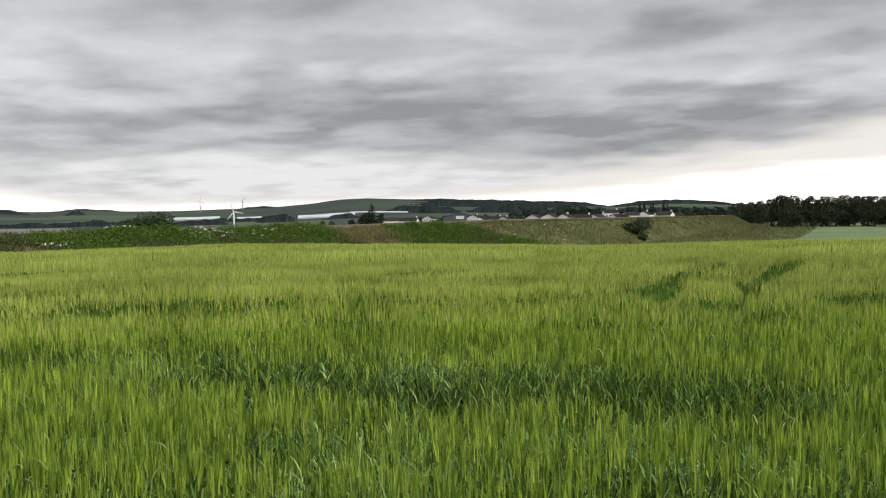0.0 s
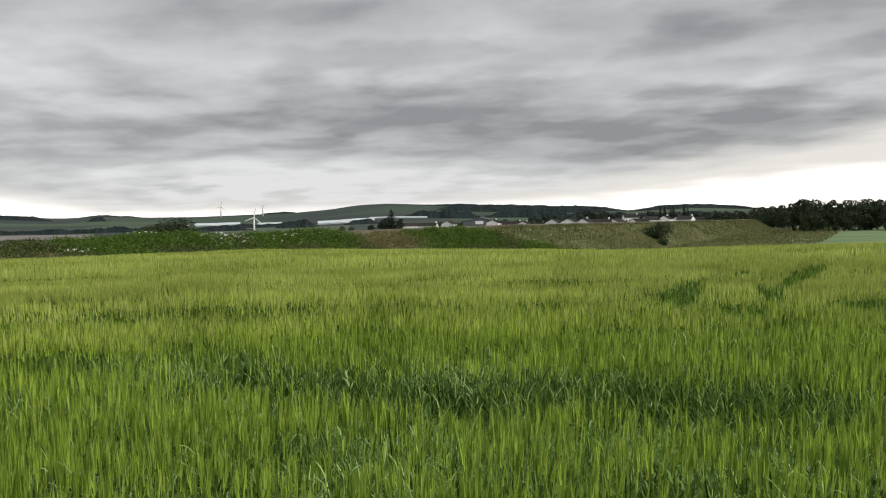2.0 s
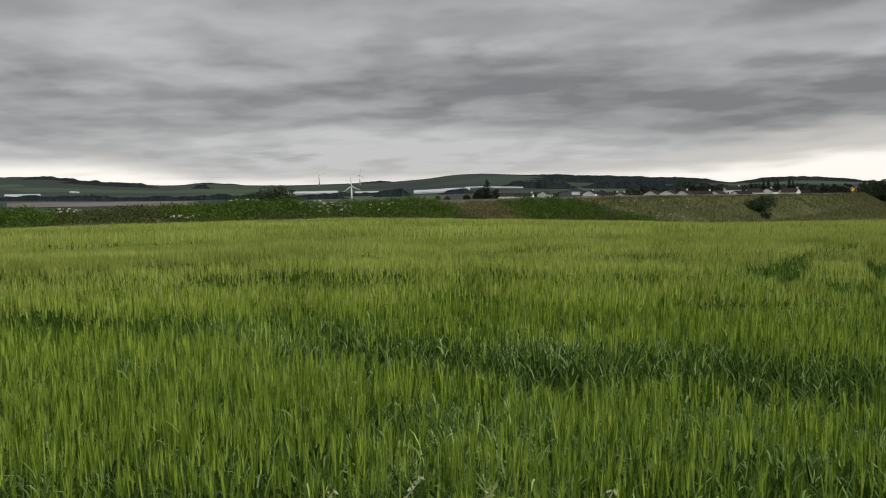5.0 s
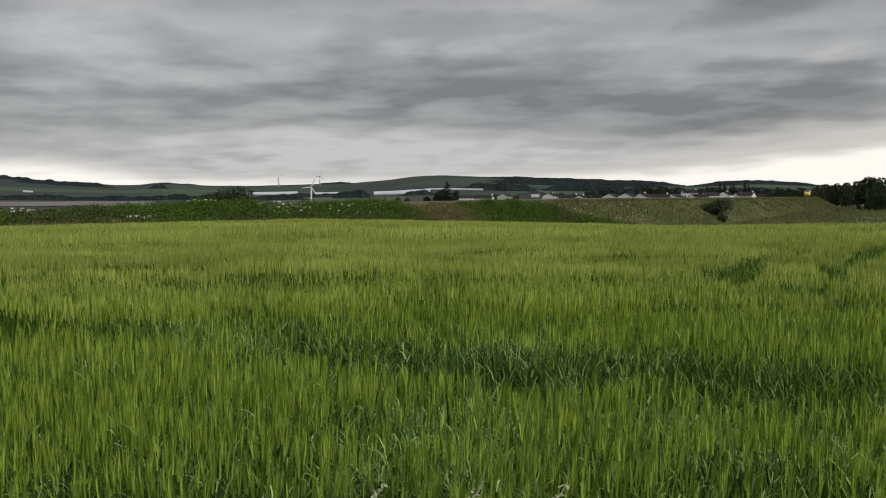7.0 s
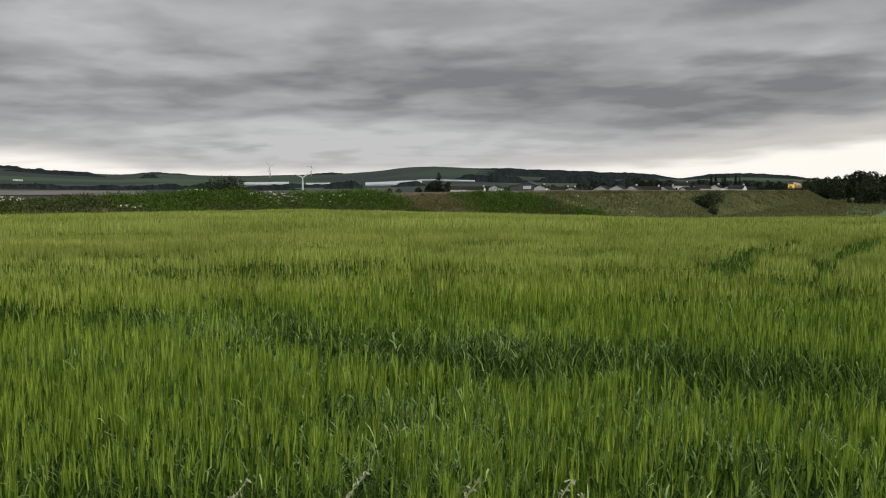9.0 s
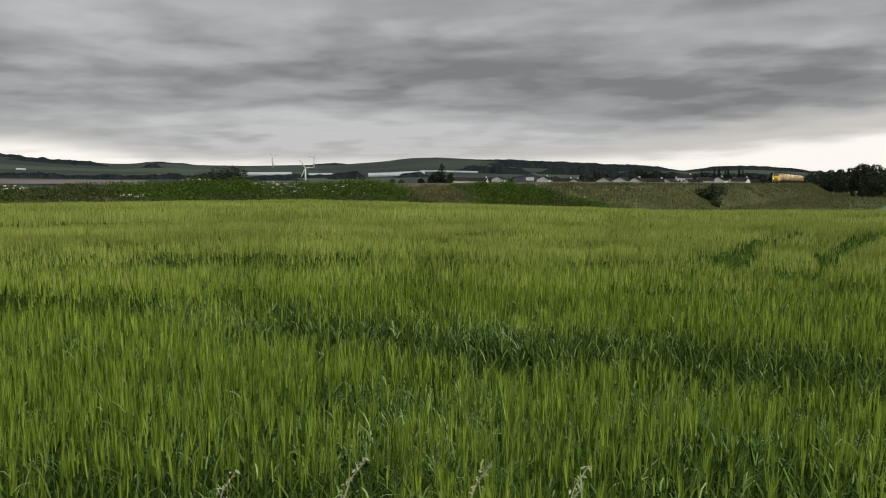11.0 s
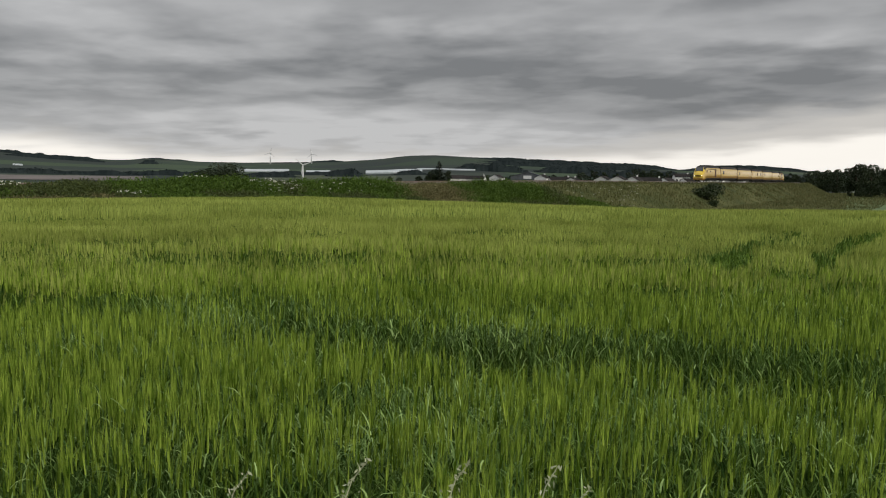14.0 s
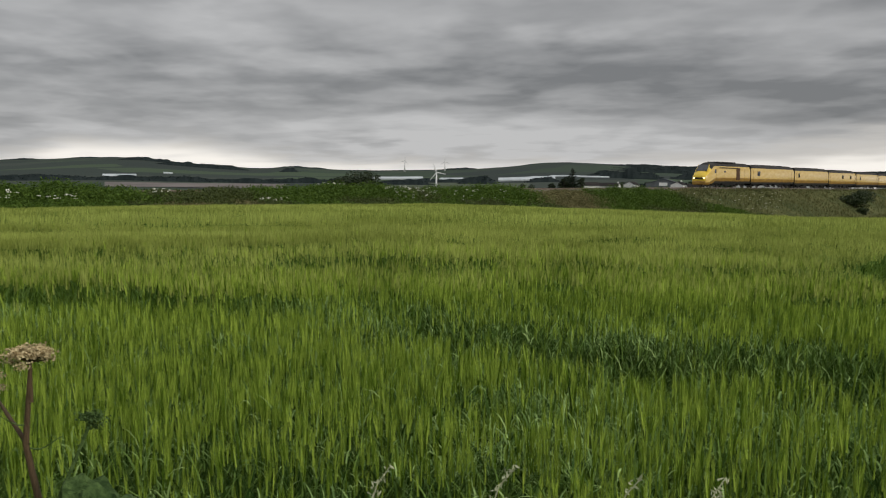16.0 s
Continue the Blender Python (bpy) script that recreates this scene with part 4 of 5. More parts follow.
            set_down(ob, x, y)
    # the round shrub on the bank
    x, y, a = at_azimuth(11.4, 10.2)
    shrub = tree(rng, 4.0, 7.2, (M_BUSH,), "dome", 0.2, 4200, "shrub", "dark rounded hawthorn shrub on the bank", 0.0)
    g = float(bank_z(a, 10.2))
    shrub.matrix_basis = pose(x, y, g - 0.3) @ Matrix.Diagonal((1.15, 1.15, 0.92, 1))
    x, y, a = at_azimuth(11.7, 12.2)
    small = tree(rng, 1.4, 3.0, (M_BUSH,), "dome", 0.16, 1500, "shrub", "small dark shrub low on the bank", 0.0)
    small.matrix_basis = pose(x, y, float(bank_z(a, 12.2)) - 0.2)


build_trees()


def far_wood(rng, azs, r, height, rows=2, label="dark belt of distant woodland", step=5.0, gap=9.0):
    """A belt of far trees: a close core with an uneven top, and loose leaf masses over it."""
    s = Soup()
    a0, a1 = azs
    n = max(6, int(math.radians(a1 - a0) * r / (step * 0.5)))
    for k in range(rows):
        q = np.linspace(a0 + (rng.uniform(0, 0.22) * (a1 - a0) if rows > 3 else 0), a1, n)
        rr = r + k * gap + 12 * (lattice(q * 1.3, q * 0 + k, 3) - 0.5)
        x, y = rr * np.sin(np.radians(q)), rr * np.cos(np.radians(q))
        z = land(x, y)
        fade = np.clip(np.minimum(np.arange(n), n - 1 - np.arange(n)) / (n * 0.12 + 1), 0.12, 1)
        arc = np.radians(q - a0) * r
        hh = height * fade * (0.25 + 0.5 * lattice(arc / 34, q * 0 + k, 6) + 0.25 * lattice(arc / 9, q * 0 + k, 8) + 0.06 * rng.uniform(0, 1, n))
        low, up = np.stack([x, y, z - 2], 1), np.stack([x, y, z + hh], 1)
        far = np.array([np.sin(np.radians((a0 + a1) / 2)), np.cos(np.radians((a0 + a1) / 2)), 0]) * step
        s.add(np.stack([low[:-1] - far, low[1:] - far, up[1:], up[:-1], low[:-1] + far, low[1:] + far], 1), [(0, 1, 2, 3), (3, 2, 5, 4)], 0)
        m = n * 9
        i = rng.integers(0, n, m)
        c = up[i] + rng.normal(size=(m, 3)) * np.array([step * 0.3, step * 0.3, 0]) - np.stack([0 * i, 0 * i, rng.uniform(-0.06, 0.7, m) * hh[i]], 1)
        leaves(s, c, rng.uniform(0.10, 0.24, m) * min(height, 9), 0, rng, long=1.3)
    ob = s.make("woodland_belt", (M_FARWOOD_HAZE,))
    return tagged(ob, label, "woodland", "woodland belts", "stuff")


def range_at(azi, elev, r0=850.0, r1=2890.0):
    """How far off the land rises to an upward angle from the eye."""
    r = np.arange(r0, r1, 5.0)
    z = land(*(r * math.sin(math.radians(azi)), r * math.cos(math.radians(azi))))
    up = np.degrees(np.arctan2(z - 1.7, r))
    return float(r[int(np.argmax(up >= elev))])


def build_far_land():
    rng = np.random.default_rng(31)
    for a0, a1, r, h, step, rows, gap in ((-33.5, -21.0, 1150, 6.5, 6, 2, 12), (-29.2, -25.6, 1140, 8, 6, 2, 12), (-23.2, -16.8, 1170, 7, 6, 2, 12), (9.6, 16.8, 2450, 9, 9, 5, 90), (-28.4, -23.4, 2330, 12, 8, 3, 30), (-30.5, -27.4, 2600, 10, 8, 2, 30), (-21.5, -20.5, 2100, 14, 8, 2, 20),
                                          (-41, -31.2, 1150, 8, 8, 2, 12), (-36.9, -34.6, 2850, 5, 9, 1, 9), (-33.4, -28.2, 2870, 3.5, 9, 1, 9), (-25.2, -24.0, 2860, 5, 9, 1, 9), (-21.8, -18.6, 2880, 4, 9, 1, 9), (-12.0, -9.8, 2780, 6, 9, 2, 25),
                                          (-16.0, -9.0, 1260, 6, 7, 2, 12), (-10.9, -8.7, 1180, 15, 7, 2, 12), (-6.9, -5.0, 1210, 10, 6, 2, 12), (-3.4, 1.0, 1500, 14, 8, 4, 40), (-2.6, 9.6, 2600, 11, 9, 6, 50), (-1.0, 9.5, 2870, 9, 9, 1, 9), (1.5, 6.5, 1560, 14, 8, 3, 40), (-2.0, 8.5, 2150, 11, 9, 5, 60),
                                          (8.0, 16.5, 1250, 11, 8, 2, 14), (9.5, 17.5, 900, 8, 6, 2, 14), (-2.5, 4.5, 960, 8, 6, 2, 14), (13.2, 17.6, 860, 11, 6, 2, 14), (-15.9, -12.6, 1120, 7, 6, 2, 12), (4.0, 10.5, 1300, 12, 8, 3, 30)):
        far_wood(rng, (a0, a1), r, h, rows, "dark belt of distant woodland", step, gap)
    # long low polytunnels, lying up the slope
    for a0, a1, e0, e1, n in ((-16.1, -13.1, -0.09, -0.02, 2), (-12.1, -10.7, -0.15, -0.07, 2), (-8.6, -5.25, -0.09, 0.02, 3), (-5.55, -2.1, 0.14, 0.17, 1), (-28.1, -27.6, 0.15, 0.17, 1), (-31.4, -29.6, -0.10, 0.00, 3)):
        mid = (a0 + a1) / 2
        top = new("polytunnel_block")
        tagged(top, "block of long low white polytunnels on the hillside", "polytunnels", "polytunnels")
        ox, oy = polar(mid, range_at(mid, e0))
        oz = float(land(ox, oy))
        top.location = (ox, oy, oz)
        for k in range(n):
            bm = bmesh.new()
            rings = []
            w = 5.5
            for i in range(9):
                q = a0 + (a1 - a0) * i / 8
                r = range_at(mid, e0 + (e1 - e0) * 0.8 * k / max(1, n - 1)) + rng.uniform(-1, 1)
                px, py = polar(q, r)
                pz = float(land(px, py)) - oz
                dx_, dy_ = math.sin(math.radians(mid)), math.cos(math.radians(mid))
                rings.append([(px - ox + dx_ * w * c, py - oy + dy_ * w * c, pz + (3.4 if n > 1 else 2.4) * u) for c, u in ((-1, -0.6), (-1, 0.5), (-0.6, 0.88), (0, 1), (0.6, 0.88), (1, 0.5), (1, -0.6))])
            loft(bm, rings, close=False)
            part("tunnel", bm, M_POLY, top)
    # bare field beyond the line
    verts, faces = [], []
    qs, fs = np.linspace(-31.3, -21.2, 24), np.linspace(0, 1, 10)
    for f in fs:
        for q in qs:
            r = range_at(q, -0.62 + 0.26 * f - 0.006 * (q + 32))
            x, y = polar(q, r)
            verts.append((x, y, float(land(x, y)) + 0.5))
    for i in range(len(fs) - 1):
        for j in range(len(qs) - 1):
            b = i * len(qs) + j
            faces.append((b, b + 1, b + 1 + len(qs), b + len(qs)))
    me = bpy.data.meshes.new("bare_field")
    me.from_pydata(verts, [], faces)
    me.materials.append(M_FLEECE)
    tagged(new("bare_field", me), "grey-pink bare field under crop cover", "field", kind="structure")


build_far_land()

# ---- wind turbines ----
ROTORS = []


def turbine(x, y, base, hub, blade, spin, start, face):
    top = new("wind_turbine")
    tagged(top, "white three-bladed wind turbine on a tapered tower", "wind turbine", "wind turbines")
    top.matrix_basis = pose(x, y, base, 0, 0, face)
    h = hub - base
    bm = bmesh.new()
    tube(bm, (0, 0, -0.5), (0, 0, h), blade * 0.11, blade * 0.06, 16)
    shade(part("tower", bm, M_WHITE, top))
    bm = bmesh.new()
    box(bm, -blade * 0.06, blade * 0.06, -blade * 0.11, blade * 0.22, h - blade * 0.06, h + blade * 0.07, blade * 0.025)
    part("nacelle", bm, M_WHITE, top)
    bm = bmesh.new()
    tube(bm, (0, -blade * 0.02, 0), (0, -blade * 0.17, 0), blade * 0.06, blade * 0.02, 12)
    for k in range(3):
        a = k * 2 * math.pi / 3
        rings = []
        for f, w, th in ((0.03, 0.05, 0.04), (0.2, 0.12, 0.04), (0.55, 0.085, 0.025), (1.0, 0.035, 0.01)):
            ring = []
            for c, s_ in ((-0.5, 0), (0, 0.5), (0.5, 0), (0, -0.5)):
                lx, ly, lz = c * w * blade, -blade * 0.1 + s_ * th * blade, f * blade
                ring.append((lx * math.cos(a) + lz * math.sin(a), ly, -lx * math.sin(a) + lz * math.cos(a)))
            rings.append(ring)
        loft(bm, rings)
    rotor = part("rotor", bm, M_WHITE, top, "three slender white blades on a hub")
    rotor.location = (0, 0, h)
    ROTORS.append((rotor, h, spin, start))


def build_turbines():
    for azi, r, e, blade, spin, start, drop in ((-12.3, 520, 0.352, 5.2, 75, 100, None), (-14.18, 2500, 1.03, 15.0, 60, 15, 26), (-11.79, 2500, 1.01, 15.0, 64, 50, 26)):
        x, y = polar(azi, r)
        hub = 1.7 + r * math.tan(math.radians(e))
        base = float(land(x, y))
        if drop:
            base = min(base, hub - drop)
        turbine(x, y, base, hub, blade, spin, start, 12)


build_turbines()

# ---- village ----


def house(x, y, base, top, wide, deep, turn, chimney=True, wins=3):
    ob = new("house")
    tagged(ob, "white rendered house with a dark pitched slate roof", "house", "village houses")
    ob.matrix_basis = pose(x, y, base, 0, 0, turn)
    h = top - base
    eave = h - 1.75
    bm = bmesh.new()
    pr = [(-deep / 2, 0), (deep / 2, 0), (deep / 2, eave), (0, h - 0.12), (-deep / 2, eave)]
    vs = loft(bm, [[(sx * wide / 2, p, q) for p, q in pr] for sx in (-1, 1)])
    bm.faces.new(list(reversed(vs[0])))
    bm.faces.new(vs[1])
    part("wall", bm, M_RENDER, ob)
    for sgn in (-1, 1):
        bm = bmesh.new()
        e = deep / 2 + 0.35
        ez = eave - 0.35 * (h - eave) / (deep / 2)
        rings = []
        for sx in (-wide / 2 - 0.25, wide / 2 + 0.25):
            rings.append([(sx, sgn * e, ez), (sx, 0, h), (sx, 0, h + 0.16), (sx, sgn * e, ez + 0.16)])
        vs = loft(bm, rings)
        bm.faces.new(vs[0])
        bm.faces.new(list(reversed(vs[1])))
        part("roof", bm, M_SLATE, ob, "dark slate roof slope")
    if chimney:
        bm = bmesh.new()
        box(bm, wide / 2 - 1.0, wide / 2 - 0.2, -0.4, 0.4, h - 0.5, h + 0.8, 0.04)
        part("chimney", bm, M_RENDER, ob)
    for i in range(wins):
        fx = -wide / 2 + wide * (i + 0.5) / wins
        for zz in ((eave * 0.28, eave * 0.62),):
            bm = bmesh.new()
            box(bm, fx - 0.55, fx + 0.55, -deep / 2 - 0.05, -deep / 2 + 0.05, zz[0], zz[1] + 0.5, 0.02)
            part("window", bm, M_GLASS, ob, "dark window pane")
    return ob


def build_village():
    rng = np.random.default_rng(41)
    for azi, e, r, wide, turn, up in ((-3.2, -0.22, 560, 9, 20, 6.2), (-2.1, -0.24, 570, 12, -15, 6.0), (-0.8, -0.16, 600, 9, 70, 6.4), (1.9, -0.14, 560, 10, 75, 6.4), (2.9, -0.26, 540, 11, 10, 6), (3.7, -0.28, 540, 10, 75, 6),
                                      (5.45, -0.18, 470, 7, 70, 6.2), (6.35, -0.16, 470, 9, 78, 6.4), (7.25, -0.19, 480, 8, 70, 6.2), (8.1, -0.24, 490, 11, 14, 5.6), (9.1, -0.24, 520, 8, 60, 6), (9.9, 0.0, 600, 9, 15, 7), (11.05, -0.15, 540, 8, 25, 6.2), (11.9, -0.13, 545, 7, 70, 6.2), (12.6, -0.22, 560, 7, 65, 5.5), (13.05, -0.16, 540, 8, -20, 6.0), (10.4, -0.26, 530, 9, 40, 5.5), (13.6, -0.25, 600, 9, 10, 6)):
        x, y = polar(azi, r)
        top = 1.7 + r * math.tan(math.radians(e))
        top += r * 0.0008
        house(x, y, top - up, top, wide, 7.0, turn - azi, rng.uniform() < 0.6, int(rng.integers(2, 5)))
    # works building with a blank white sign
    r, azi = 640, 1.05
    x, y = polar(azi, r)
    top = 1.7 + r * math.tan(math.radians(0.08))
    shed = new("works_shed")
    tagged(shed, "large grey sheet-metal works shed with a white sign", "shed")
    shed.matrix_basis = pose(x, y, top - 8.5, 0, 0, -4)
    bm = bmesh.new()
    vs = loft(bm, [[(px, sy, pz) for px, pz in ((-11, 0), (11, 0), (11, 5.2), (0, 8.5), (-11, 5.2))] for sy in (-9, 9)])
    bm.faces.new(vs[0])
    bm.faces.new(list(reversed(vs[1])))
    part("wall", bm, M_SHED, shed)
    for sgn in (-1, 1):
        bm = bmesh.new()
        vs = loft(bm, [[(sgn * 11.4, sy, 5.08), (0, sy, 8.5), (0, sy, 8.7), (sgn * 11.4, sy, 5.3)] for sy in (-9.4, 9.4)])
        bm.faces.new(vs[0])
        bm.faces.new(list(reversed(vs[1])))
        part("roof", bm, M_SHED, shed, "grey sheet roof")
    bm = bmesh.new()
    box(bm, -2.6, 2.6, -9.25, -9.03, 3.9, 6.0, 0.05)
    part("sign", bm, M_SIGN, shed, "blank white sign board")


build_village()

# ---- train ----
HALF = ((0.92, 1.26), (1.05, 1.35), (1.5, 1.37), (2.3, 1.37), (2.85, 1.33), (3.22, 1.20))
ROOFLINE = ((3.22, 1.20), (3.42, 1.06), (3.62, 0.82), (3.75, 0.5), (3.82, 0.0))


def mirrored(profile, y, wide=1.0, zb=0.95, zt=3.82):
    def z(v):
        return zb + (v - 0.95) / 2.87 * (zt - zb)
    return [(-w * wide, y, z(v)) for v, w in profile], [(w * wide, y, z(v)) for v, w in profile]


def side_and_roof(parent, stations, mat, bonnet=0):
    """Body side sheets, roof and reflection-toned lower band lofted through (y, width, bottom, top)."""
    for k, name, m, prof in ((0, "side", mat, HALF[2:]), (0, "lower_band", M_DEEP_YELLOW, HALF[:3])):
        for sgn in (0, 1):
            bm = bmesh.new()
            loft(bm, [mirrored(prof, *st)[sgn] for st in stations], close=False)
            shade(part(name, bm, m, parent))
    bm = bmesh.new()
    rings = []
    for st in stations:
        l, r = mirrored(ROOFLINE, *st)
        rings.append(l + list(reversed(r))[1:])
    loft(bm, rings[bonnet:], close=False)
    shade(part("roof", bm, M_ROOF, parent, "dark weathered grey roof"))
    if bonnet:
        bm = bmesh.new()
        loft(bm, rings[:bonnet + 1], close=False)
        shade(part("bonnet", bm, M_NOSE, parent, "bright yellow sloping bonnet"))


def bogie(parent, y):
    bm = bmesh.new()
    for sx in (-1.0, 1.0):
        box(bm, sx - 0.09, sx + 0.09, y - 1.75, y + 1.75, 0.42, 0.74, 0.04)
        for dy in (-1.3, 1.3):
            box(bm, sx - 0.16, sx + 0.16, y + dy - 0.2, y + dy + 0.2, 0.3, 0.62, 0.03)
    box(bm, -1.0, 1.0, y - 0.3, y + 0.3, 0.45, 0.9, 0.05)
    frame_ob = part("bogie", bm, M_BLACK, parent, "black bogie frame")
    for dy in (-1.3, 1.3):
        for sx in (-0.75, 0.75):
            bm = bmesh.new()
            tube(bm, (sx - 0.07, y + dy, 0.46), (sx + 0.07, y + dy, 0.46), 0.46, 0.46, 20)
            part("wheel", bm, M_STEEL, frame_ob, "worn steel wheel")


def panel(parent, name, mat, y0, y1, z0, z1, label="", both=True, out=1.385):
    for sgn in ((-1, 1) if both else (1,)):
        bm = bmesh.new()
        box(bm, sgn * out - 0.012, sgn * out + 0.012, y0, y1, z0, z1, 0.006)
        part(name, bm, mat, parent, label)


def power_car(name, flip):
    ob = new(name)
    half = 8.9
    st = [(-half + y, w, zb, zt) for y, w, zb, zt in ((0.0, 0.74, 0.62, 1.62), (0.12, 0.82, 0.50, 1.95), (0.45, 0.90, 0.45, 2.22), (0.95, 0.96, 0.50, 2.55), (1.7, 0.99, 0.60, 3.25), (2.3, 1.0, 0.75, 3.62), (2.9, 1.0, 0.95, 3.80), (3.4, 1.0, 0.95, 3.82), (17.6, 1.0, 0.95, 3.82))]
    side_and_roof(ob, st, M_YELLOW, 4)
    # nose front and chin
    bm = bmesh.new()
    l, r = mirrored(HALF, *st[0])
    lt, rt = mirrored(ROOFLINE, *st[0])
    ring = l + lt[1:] + list(reversed(rt))[1:] + list(reversed(r))[1:]
    vs = [bm.verts.new(p) for p in ring]
    bm.faces.new(vs)
    part("nose", bm, M_NOSE, ob, "bright yellow nose")
    bm = bmesh.new()
    box(bm, -1.05, 1.05, -half - 0.05, -half + 1.6, 0.42, 1.05, 0.15)
    part("valance", bm, M_DEEP_YELLOW, ob, "deep yellow front valance")
    bm = bmesh.new()
    box(bm, -0.62, 0.62, -half - 0.06, -half + 0.02, 1.28, 1.5, 0.03)
    part("lamp_cluster", bm, M_BLACK, ob)
    for sx in (-0.78, 0.78):
        bm = bmesh.new()
        tube(bm, (sx, -half - 0.10, 1.40), (sx, -half + 0.02, 1.40), 0.075, 0.085, 14)
        part("headlight", bm, M_LAMP, ob, "lit warm white headlight")
    # windscreen
    bm = bmesh.new()
    p = [(-0.88, -half + 0.97, 2.38), (0.88, -half + 0.97, 2.38), (0.80, -half + 1.86, 3.28), (-0.80, -half + 1.86, 3.28)]
    up = Vector((0, -0.13, 0.13))
    vs = loft(bm, [[Vector(q) for q in p], [Vector(q) + up for q in p]])
    bm.faces.new(vs[1])
    part("windscreen", bm, M_GLASS, ob, "raked dark windscreen")
    for sx in (-0.86, 0.86):
        bm = bmesh.new()
        tube(bm, (sx * 1.04, -half + 0.86, 2.44), (sx * 0.96, -half + 1.80, 3.36), 0.075, 0.075, 8)
        part("windscreen_pillar", bm, M_NOSE, ob)
    panel(ob, "cab_window", M_GLASS, -half + 2.55, -half + 3.15, 2.15, 2.75, "dark cab side window")
    panel(ob, "cab_door", M_DEEP_YELLOW, -half + 3.35, -half + 3.42, 1.15, 2.85)
    panel(ob, "grille", M_DOOR, -half + 11.4, -half + 13.0, 1.15, 3.0, "dark brown radiator grille")
    panel(ob, "louvre", M_ROOF, -half + 4.4, -half + 12.6, 2.92, 3.06, "dark roof-level louvre", out=1.36)
    panel(ob, "van_door", M_DEEP_YELLOW, -half + 15.0, -half + 15.06, 1.15, 2.95)
    panel(ob, "van_window", M_GLASS, -half + 6.3, -half + 7.0, 2.3, 2.55)
    bm = bmesh.new()
    box(bm, -0.85, 0.85, -half + 5.0, -half + 12.4, 3.72, 3.92, 0.06)
    part("roof_housing", bm, M_ROOF, ob)
    bm = bmesh.new()
    box(bm, -1.15, 1.15, -2.6, 2.6, 0.32, 1.0, 0.12)
    part("fuel_tank", bm, M_BLACK, ob)
    bm = bmesh.new()
    box(bm, -1.28, 1.28, -half + 1.5, half - 0.1, 0.62, 1.02)
    part("underframe", bm, M_BLACK, ob)
    bm = bmesh.new()
    box(bm, -1.3, 1.3, half - 0.32, half - 0.2, 0.95, 3.6)
    part("end_wall", bm, M_BLACK, ob)
    bogie(ob, -5.15)
    bogie(ob, 5.15)
    return tagged(ob, "yellow wedge-nosed diesel power car with dark roof", "locomotive", "train")


def coach(name, windows):
    ob = new(name)
    half = 11.5
    st = [(-half + 0.25, 0.985, 0.95, 3.78), (-half + 0.6, 1.0, 0.95, 3.82), (half - 0.6, 1.0, 0.95, 3.82), (half - 0.25, 0.985, 0.95, 3.78)]
    side_and_roof(ob, st, M_YELLOW)
    for sgn in (-1, 1):
        bm = bmesh.new()
        box(bm, -1.3, 1.3, sgn * (half - 0.3) - 0.04, sgn * (half - 0.3) + 0.04, 0.95, 3.55)
        part("end_wall", bm, M_BLACK, ob)
        bm = bmesh.new()
        box(bm, -0.55, 0.55, sgn * (half - 0.14) - 0.15, sgn * (half - 0.14) + 0.15, 1.0, 3.2, 0.08)
        part("gangway", bm, M_BLACK, ob, "black rubber gangway")
    for y0, y1 in windows:
        panel(ob, "window", M_GLASS, y0, y1, 2.0, 2.75, "dark coach window")
    for y in (-half + 1.2, half - 1.9):
        panel(ob, "door_line", M_DEEP_YELLOW, y, y + 0.05, 1.12, 2.95)
    for y in (-6, -3, 0, 3, 6):
        bm = bmesh.new()
        box(bm, -0.5, 0.5, y - 0.6, y + 0.6, 3.74, 3.86, 0.04)
        part("roof_vent", bm, M_ROOF, ob)
    bm = bmesh.new()
    box(bm, -1.28, 1.28, -half + 0.3, half - 0.3, 0.66, 1.02)
    part("underframe", bm, M_BLACK, ob)
    for y, w in ((-4.2, 1.1), (-1.2, 0.9), (2.0, 1.3), (4.6, 0.8)):
        bm = bmesh.new()
        box(bm, -1.2, 1.2, y - w, y + w, 0.42, 0.95, 0.05)
        part("equipment_box", bm, M_BLACK, ob)
    bogie(ob, -8.0)
    bogie(ob, 8.0)
    return tagged(ob, "yellow measurement coach with few windows, dark roof", "railway coach", "train")


TRAIN = []
TRAIN.append((power_car("power_car", False), 8.9, 0))
for _i, _w in enumerate((((-8.3, -7.0),), ((-9.2, -8.4),), ((-1.0, 0.2), (6.0, 7.0)), ((-8.0, -7.0),), ((7.5, 8.6),))):
    TRAIN.append((coach("coach", _w), 17.8 + 11.5 + 23.0 * _i, 0))
TRAIN.append((power_car("power_car", True), 17.8 + 115 + 8.9, 180))

# ---- close weeds at the field's margin ----
WEEDS = []


